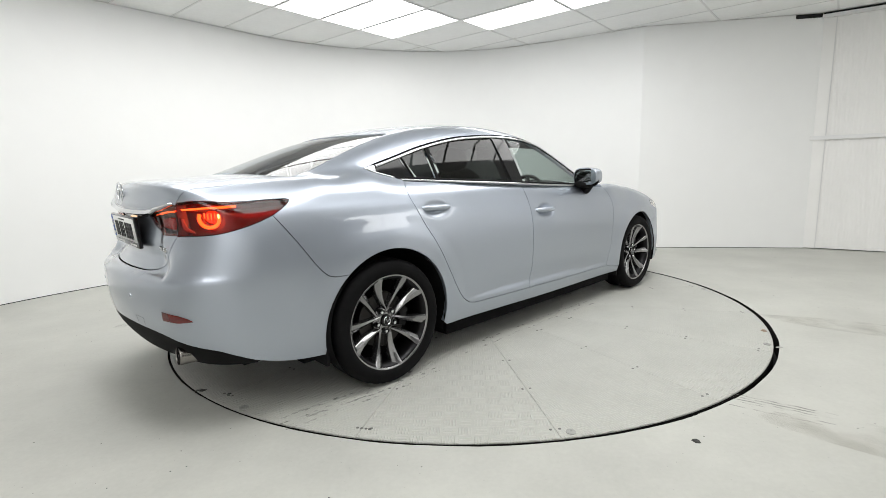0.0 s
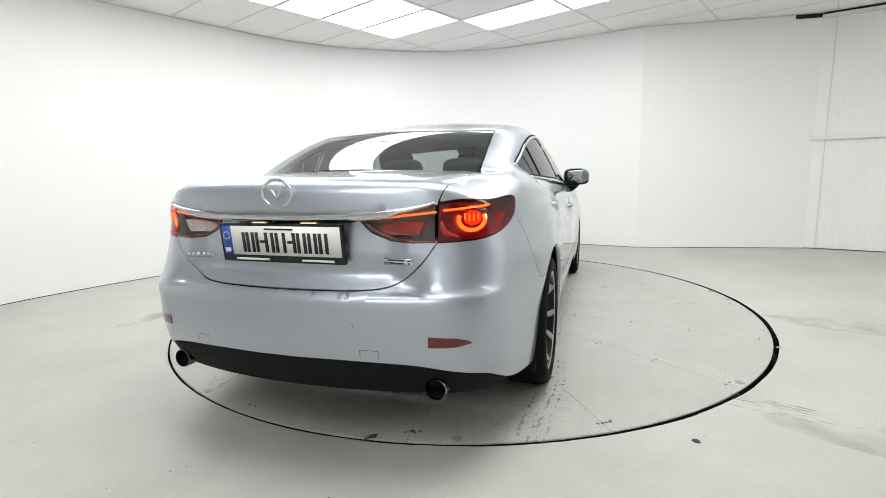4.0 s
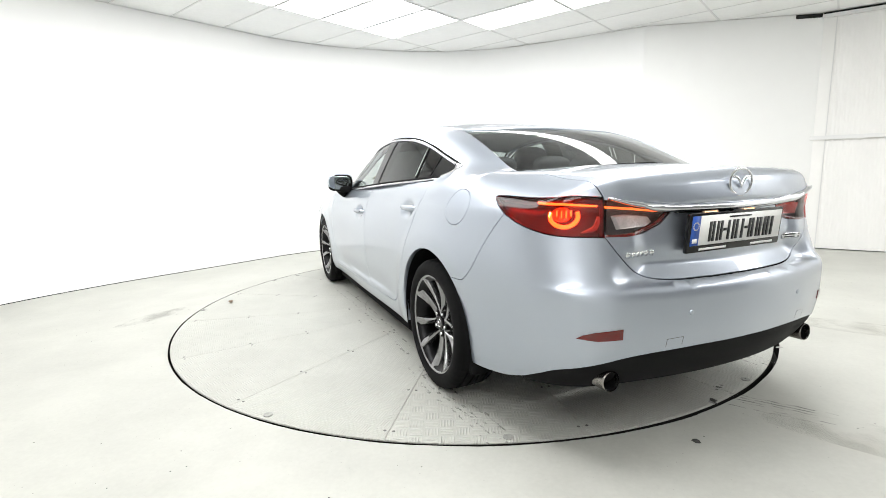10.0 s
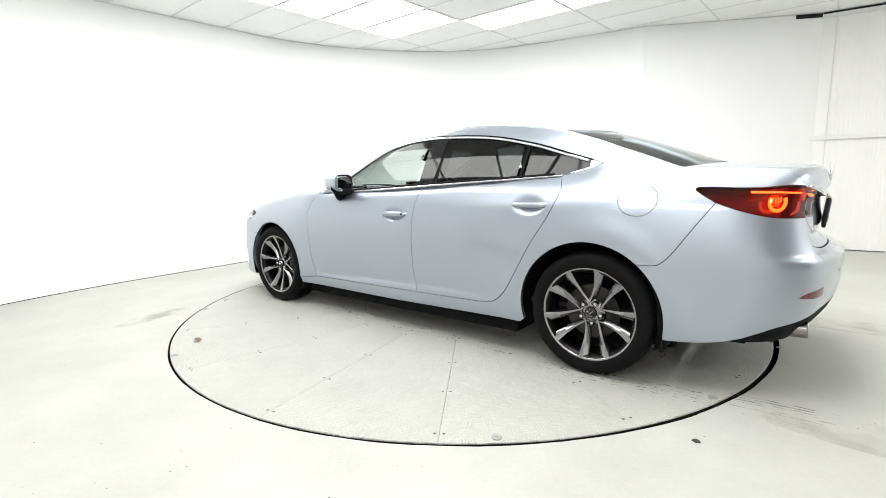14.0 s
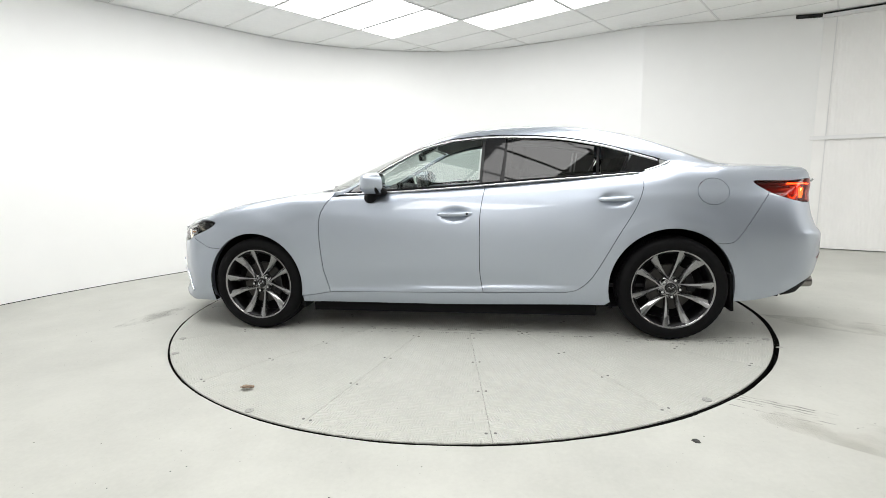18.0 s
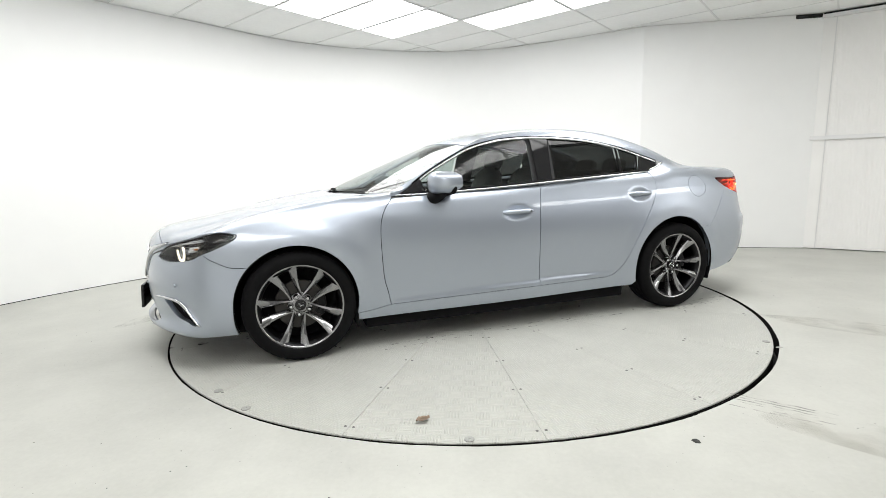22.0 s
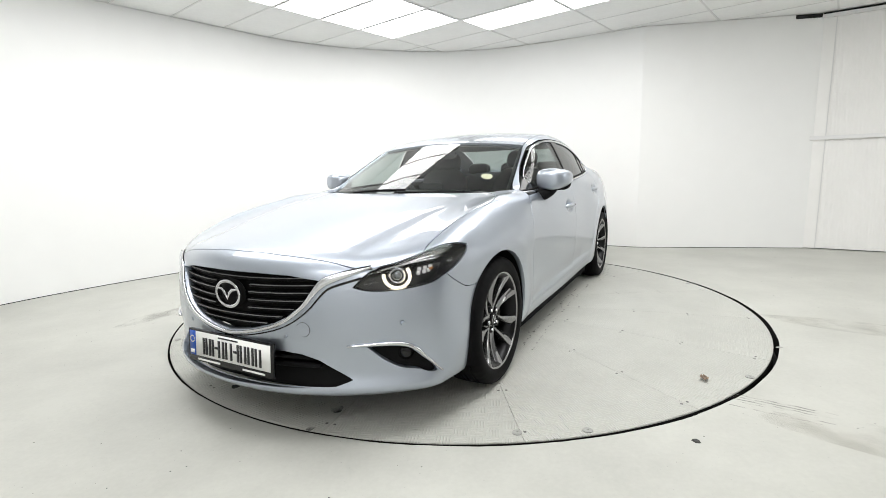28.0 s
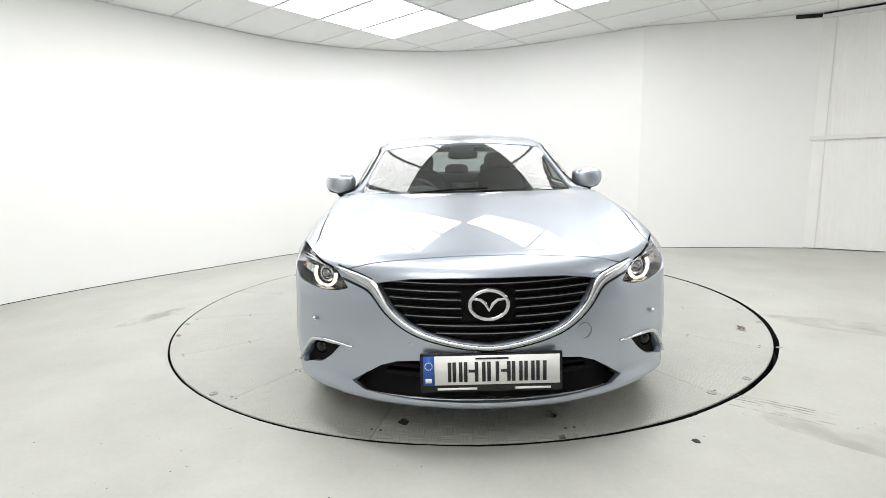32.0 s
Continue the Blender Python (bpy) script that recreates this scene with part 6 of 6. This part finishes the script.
badge = ribbon("name_badge", BACK, [on_back(y, 0.797) for y in (-0.390, -0.42, -0.45, -0.48, -0.505)], 0.026, 0.003, CHROME, trunk, both=False, lift=0.0005, label="small chrome name badge")[0]
for z in (0.8025, 0.7925):
    ribbon("badge_bar", BACK, [on_back(y, z) for y in (-0.400, -0.43, -0.46, -0.495)], 0.0055, 0.001, INK, badge, both=False, lift=0.003)
for k in range(6):
    y = 0.506 - 0.024 * k
    ribbon("name_badge", BACK, [on_back(y, 0.786), on_back(y - 0.002, 0.796), on_back(y - 0.005, 0.806)], 0.015 if k in (1, 2, 3) else 0.017, 0.003, CHROME, trunk, both=False, lift=0.0005, label="small chrome badge letter, drawn plain")
refl = panel("reflector", BACK, dense(np.array([(-2.350, 0.718, 0.512), (-2.362, 0.700, 0.525), (-2.380, 0.660, 0.537), (-2.410, 0.566, 0.547), (-2.410, 0.566, 0.508), (-2.380, 0.650, 0.504)]), 0.03), REFLECTOR, car, res=0.03, gap=0.0, flange=0.01, lift=0.003, label="red rear bumper reflector")
for y in (0.31, -0.31):
    part("parking_sensor", lathe([(0.0, -0.004), (0.009, -0.003), (0.011, 0.004)], 18, "X", on_back(y, 0.588)), PAINT, car)
for s in (1, -1):
    q = np.array([-2.376, s * 0.668, 0.601])
    bm = lathe([(0.0, -0.004), (0.008, -0.003), (0.010, 0.004)], 18, "X")
    bmesh.ops.rotate(bm, verts=bm.verts, cent=(0, 0, 0), matrix=Matrix.Rotation(radians(-35 * s), 3, "Z"))
    bmesh.ops.translate(bm, verts=bm.verts, vec=q)
    part("parking_sensor", bm, PAINT, car)
    lo = [on_back(s * y, z) for y, z in ((0.400, 0.462), (0.400, 0.494), (0.334, 0.498), (0.334, 0.466))]
    for p0, p1 in zip(lo, lo[1:]):
        ribbon("tow_cover_edge", BACK, [p0, (p0 + p1) / 2, p1], 0.002, 0.0004, LAMPGREY, car, both=False)
    bm = lathe([(0.031, -0.10), (0.034, -0.01), (0.037, 0.0), (0.039, -0.002), (0.040, -0.008), (0.037, -0.12), (0.034, -0.22)], 40, "X")
    for v in bm.verts:
        v.co.x *= -1
    bmesh.ops.rotate(bm, verts=bm.verts, cent=(0, 0, 0), matrix=Matrix.Rotation(radians(3), 3, "Y"))
    bmesh.ops.translate(bm, verts=bm.verts, vec=(-2.385, s * 0.583, 0.338))
    pipe = part("exhaust_pipe", bm, PIPE, car, "polished round exhaust tailpipe")
    part("pipe_bore", lathe([(0.0, 0.10), (0.031, 0.10), (0.0345, 0.004)], 32, "X", (-2.385, s * 0.583, 0.338)), PRIMER, pipe)


def number_plate(at, s, lean):
    """A white plate with a blue end band in a black holder; its writing stands as plain bars."""
    turn = Matrix.Rotation(radians(lean), 3, "Y")

    def at_face(y0, y1, z0, z1, lift, material, name, parent, bevel=0.0):
        bm = box((0.004, abs(y1 - y0), abs(z1 - z0)), (s * lift, (y0 + y1) / 2 * s, (z0 + z1) / 2), bevel)
        bmesh.ops.rotate(bm, verts=bm.verts, cent=(0, 0, 0), matrix=turn)
        bmesh.ops.translate(bm, verts=bm.verts, vec=at)
        return part(name, bm, material, parent)
    bm = box((0.018, 0.540, 0.150), (0, 0, 0), 0.006)
    bmesh.ops.rotate(bm, verts=bm.verts, cent=(0, 0, 0), matrix=turn)
    bmesh.ops.translate(bm, verts=bm.verts, vec=at)
    holder = part("number_plate", bm, PIANO, car, "white number plate with a blue band in a black holder")
    at_face(-0.215, 0.258, -0.046, 0.066, 0.009, PLATE, "plate_face", holder)
    at_face(-0.258, -0.216, -0.046, 0.066, 0.009, BLUE, "plate_band", holder)
    y = -0.165
    for w in (0.018, 0.043, 0.018, -0.023, 0.047, 0.052, -0.023, 0.018, 0.047, 0.045, 0.045):
        if w < 0:
            at_face(y, y - w, 0.002, 0.012, 0.0115, INK, "plate_bar", holder)
        else:
            if w < 0.03:
                at_face(y, y + 0.013, -0.034, 0.042, 0.0115, INK, "plate_bar", holder)
            else:
                for d in (0.0, w * 0.86 - 0.013):
                    at_face(y + d, y + d + 0.013, -0.034, 0.042, 0.0115, INK, "plate_bar", holder)
        y += abs(w)
    at_face(-0.06, 0.065, 0.052, 0.058, 0.0115, INK, "plate_bar", holder)
    at_face(-0.250, -0.226, -0.036, -0.020, 0.0115, PLATE, "plate_bar", holder)
    at_face(-0.205, -0.055, -0.0660, -0.0580, 0.009, PLATE, "holder_bar", holder)
    at_face(0.090, 0.225, -0.0660, -0.0580, 0.009, PLATE, "holder_bar", holder)
    bm = bmesh.new()
    for k in range(12):
        a = radians(30 * k)
        box((0.003, 0.004, 0.004), (s * 0.0115, s * (-0.237 + 0.014 * math.cos(a)), 0.028 + 0.014 * math.sin(a)), bm=bm)
    bmesh.ops.rotate(bm, verts=bm.verts, cent=(0, 0, 0), matrix=turn)
    bmesh.ops.translate(bm, verts=bm.verts, vec=at)
    part("band_stars", bm, STICKER, holder)
    return holder


number_plate((2.342, 0.004, 0.358), 1, -4)
number_plate((-2.414, 0.003, 0.862), -1, -5)

# -- cabin --
def soft_box(size, at, turn=(0, 0, 0), power=4.0):
    m = (Euler([radians(a) for a in turn]).to_matrix())
    return blob(size, at, power, 28, 16, turn=m)


for s in (1, -1):
    seat = part("front_seat", soft_box((0.27, 0.25, 0.10), (0.0, s * 0.37, 0.52), (0, -8, 0)), LEATHER, car, "black leather front seat")
    part("backrest", soft_box((0.075, 0.245, 0.33), (-0.33, s * 0.37, 0.82), (0, -22, 0), 3.4), LEATHER, seat)
    part("headrest", soft_box((0.055, 0.135, 0.085), (-0.475, s * 0.37, 1.195), (0, -14, 0), 3.2), LEATHER, seat)
    for d in (-0.05, 0.05):
        part("headrest_post", tube([(-0.46, s * 0.37 + d, 1.13), (-0.43, s * 0.37 + d, 1.05)], 0.006), CHROME, seat)
    part("door_trim", box((1.75, 0.05, 0.58), (-0.17, s * 0.80, 0.68), 0.02), TRIM, car)
bench = part("rear_bench", soft_box((0.26, 0.62, 0.11), (-0.80, 0, 0.55)), LEATHER, car, "black rear bench seat")
part("bench_back", soft_box((0.08, 0.62, 0.29), (-1.12, 0, 0.82), (0, -25, 0), 4.0), LEATHER, bench)
for y in (-0.38, 0.0, 0.38):
    part("headrest", soft_box((0.045, 0.125, 0.06), (-1.235, y, 1.125), (0, -20, 0), 3.2), LEATHER, bench)
part("parcel_shelf", box((0.56, 1.16, 0.03), (-1.50, 0, 1.045), 0.01), TRIM, car)
part("cabin_floor", box((2.6, 1.5, 0.03), (-0.2, 0, 0.33), 0.01), TRIM, car)
dash = part("dashboard", soft_box((0.25, 0.70, 0.17), (0.72, 0, 0.80), (0, 6, 0), 4.0), TRIM, car, "black dashboard")
part("instrument_hood", soft_box((0.12, 0.19, 0.06), (0.58, -0.37, 0.955), (0, 0, 0), 2.6), TRIM, dash)
part("display", box((0.015, 0.20, 0.10), (0.52, 0.0, 0.98), 0.006), PIANO, dash)
part("console", box((0.80, 0.20, 0.26), (0.25, 0, 0.48), 0.04), TRIM, car)
part("dash_shelf", box((0.42, 1.30, 0.03), (0.86, 0, 0.925), 0.012), TRIM, dash)
wheel_c = Vector((0.36, -0.37, 0.885))
tilt = Matrix.Rotation(radians(-66), 3, "Y")
bm = bmesh.new()
tube([wheel_c + tilt @ Vector((0.185 * math.cos(a), 0.185 * math.sin(a), 0)) for a in np.linspace(0, 2 * math.pi, 41)], 0.016, 10, bm, caps=False)
sw = part("steering_wheel", bm, LEATHER, car, "black leather steering wheel")
bm = bmesh.new()
for a in (0.0, math.pi, math.pi * 0.5):
    tube([wheel_c, wheel_c + tilt @ Vector((0.18 * math.cos(a), 0.18 * math.sin(a), 0))], 0.018, 8, bm)
part("wheel_spokes", bm, TRIM, sw)
part("wheel_boss", blob((0.07, 0.08, 0.03), wheel_c, 2.5, 20, 10, turn=tilt), TRIM, sw)
part("rear_view_mirror", blob((0.018, 0.115, 0.033), (0.32, 0.0, 1.232), 3.6, 24, 10), PIANO, car)
part("sensor_pod", blob((0.075, 0.10, 0.022), (0.255, 0.0, 1.288), 2.6, 20, 10, turn=Matrix.Rotation(radians(24), 3, "Y")), PIANO, car)
for nm, pts in (("wiper", [(1.075, 0.06, 0.984), (1.0, 0.25, 0.990), (0.925, 0.42, 0.992), (0.86, 0.56, 0.990)]), ("wiper", [(1.0, -0.46, 0.965), (1.04, -0.25, 0.988), (1.06, -0.05, 1.000), (1.055, 0.12, 1.002)])):
    bm = bmesh.new()
    tube(smooth_path(pts, 0.04), 0.0065, 6, bm)
    tube([pts[0], (pts[0][0] + 0.03, pts[0][1], pts[0][2] - 0.02)], 0.014, 8, bm)
    part(nm, bm, PLASTIC, car)
stick_c = GLASSTOP.place(np.array([(0.70, 0.53)]), -0.010)
nrm = Vector(stick_c[1][0])
bm = lathe([(0.0, 0.001), (0.036, 0.001), (0.038, 0.0)], 28, "Z")
bmesh.ops.rotate(bm, verts=bm.verts, cent=(0, 0, 0), matrix=nrm.to_track_quat("Z", "Y").to_matrix())
bmesh.ops.translate(bm, verts=bm.verts, vec=stick_c[0][0])
part("paper_disc", bm, STICKER, car, "round yellow paper disc behind the windscreen")
for g in glasses + [screen, rear_screen]:
    g.visible_shadow = False

def motions():
    turning = [(t / 2, turned(t / 2)) for t in range(65)]
    walk(car, [(t, m @ pose(0, 0.0030, 0.0, 0, 0, -0.26)) for t, m in turning])
    walk(turntable, turning)
    walk(stub, [(t, m @ pose(0.765, -2.068, 0.001, 0, 0, 30)) for t, m in turning])
    walk(leaf, [(t, m @ pose(0.94, 1.845, 0.001, 0, 0, 12)) for t, m in turning])


motions()
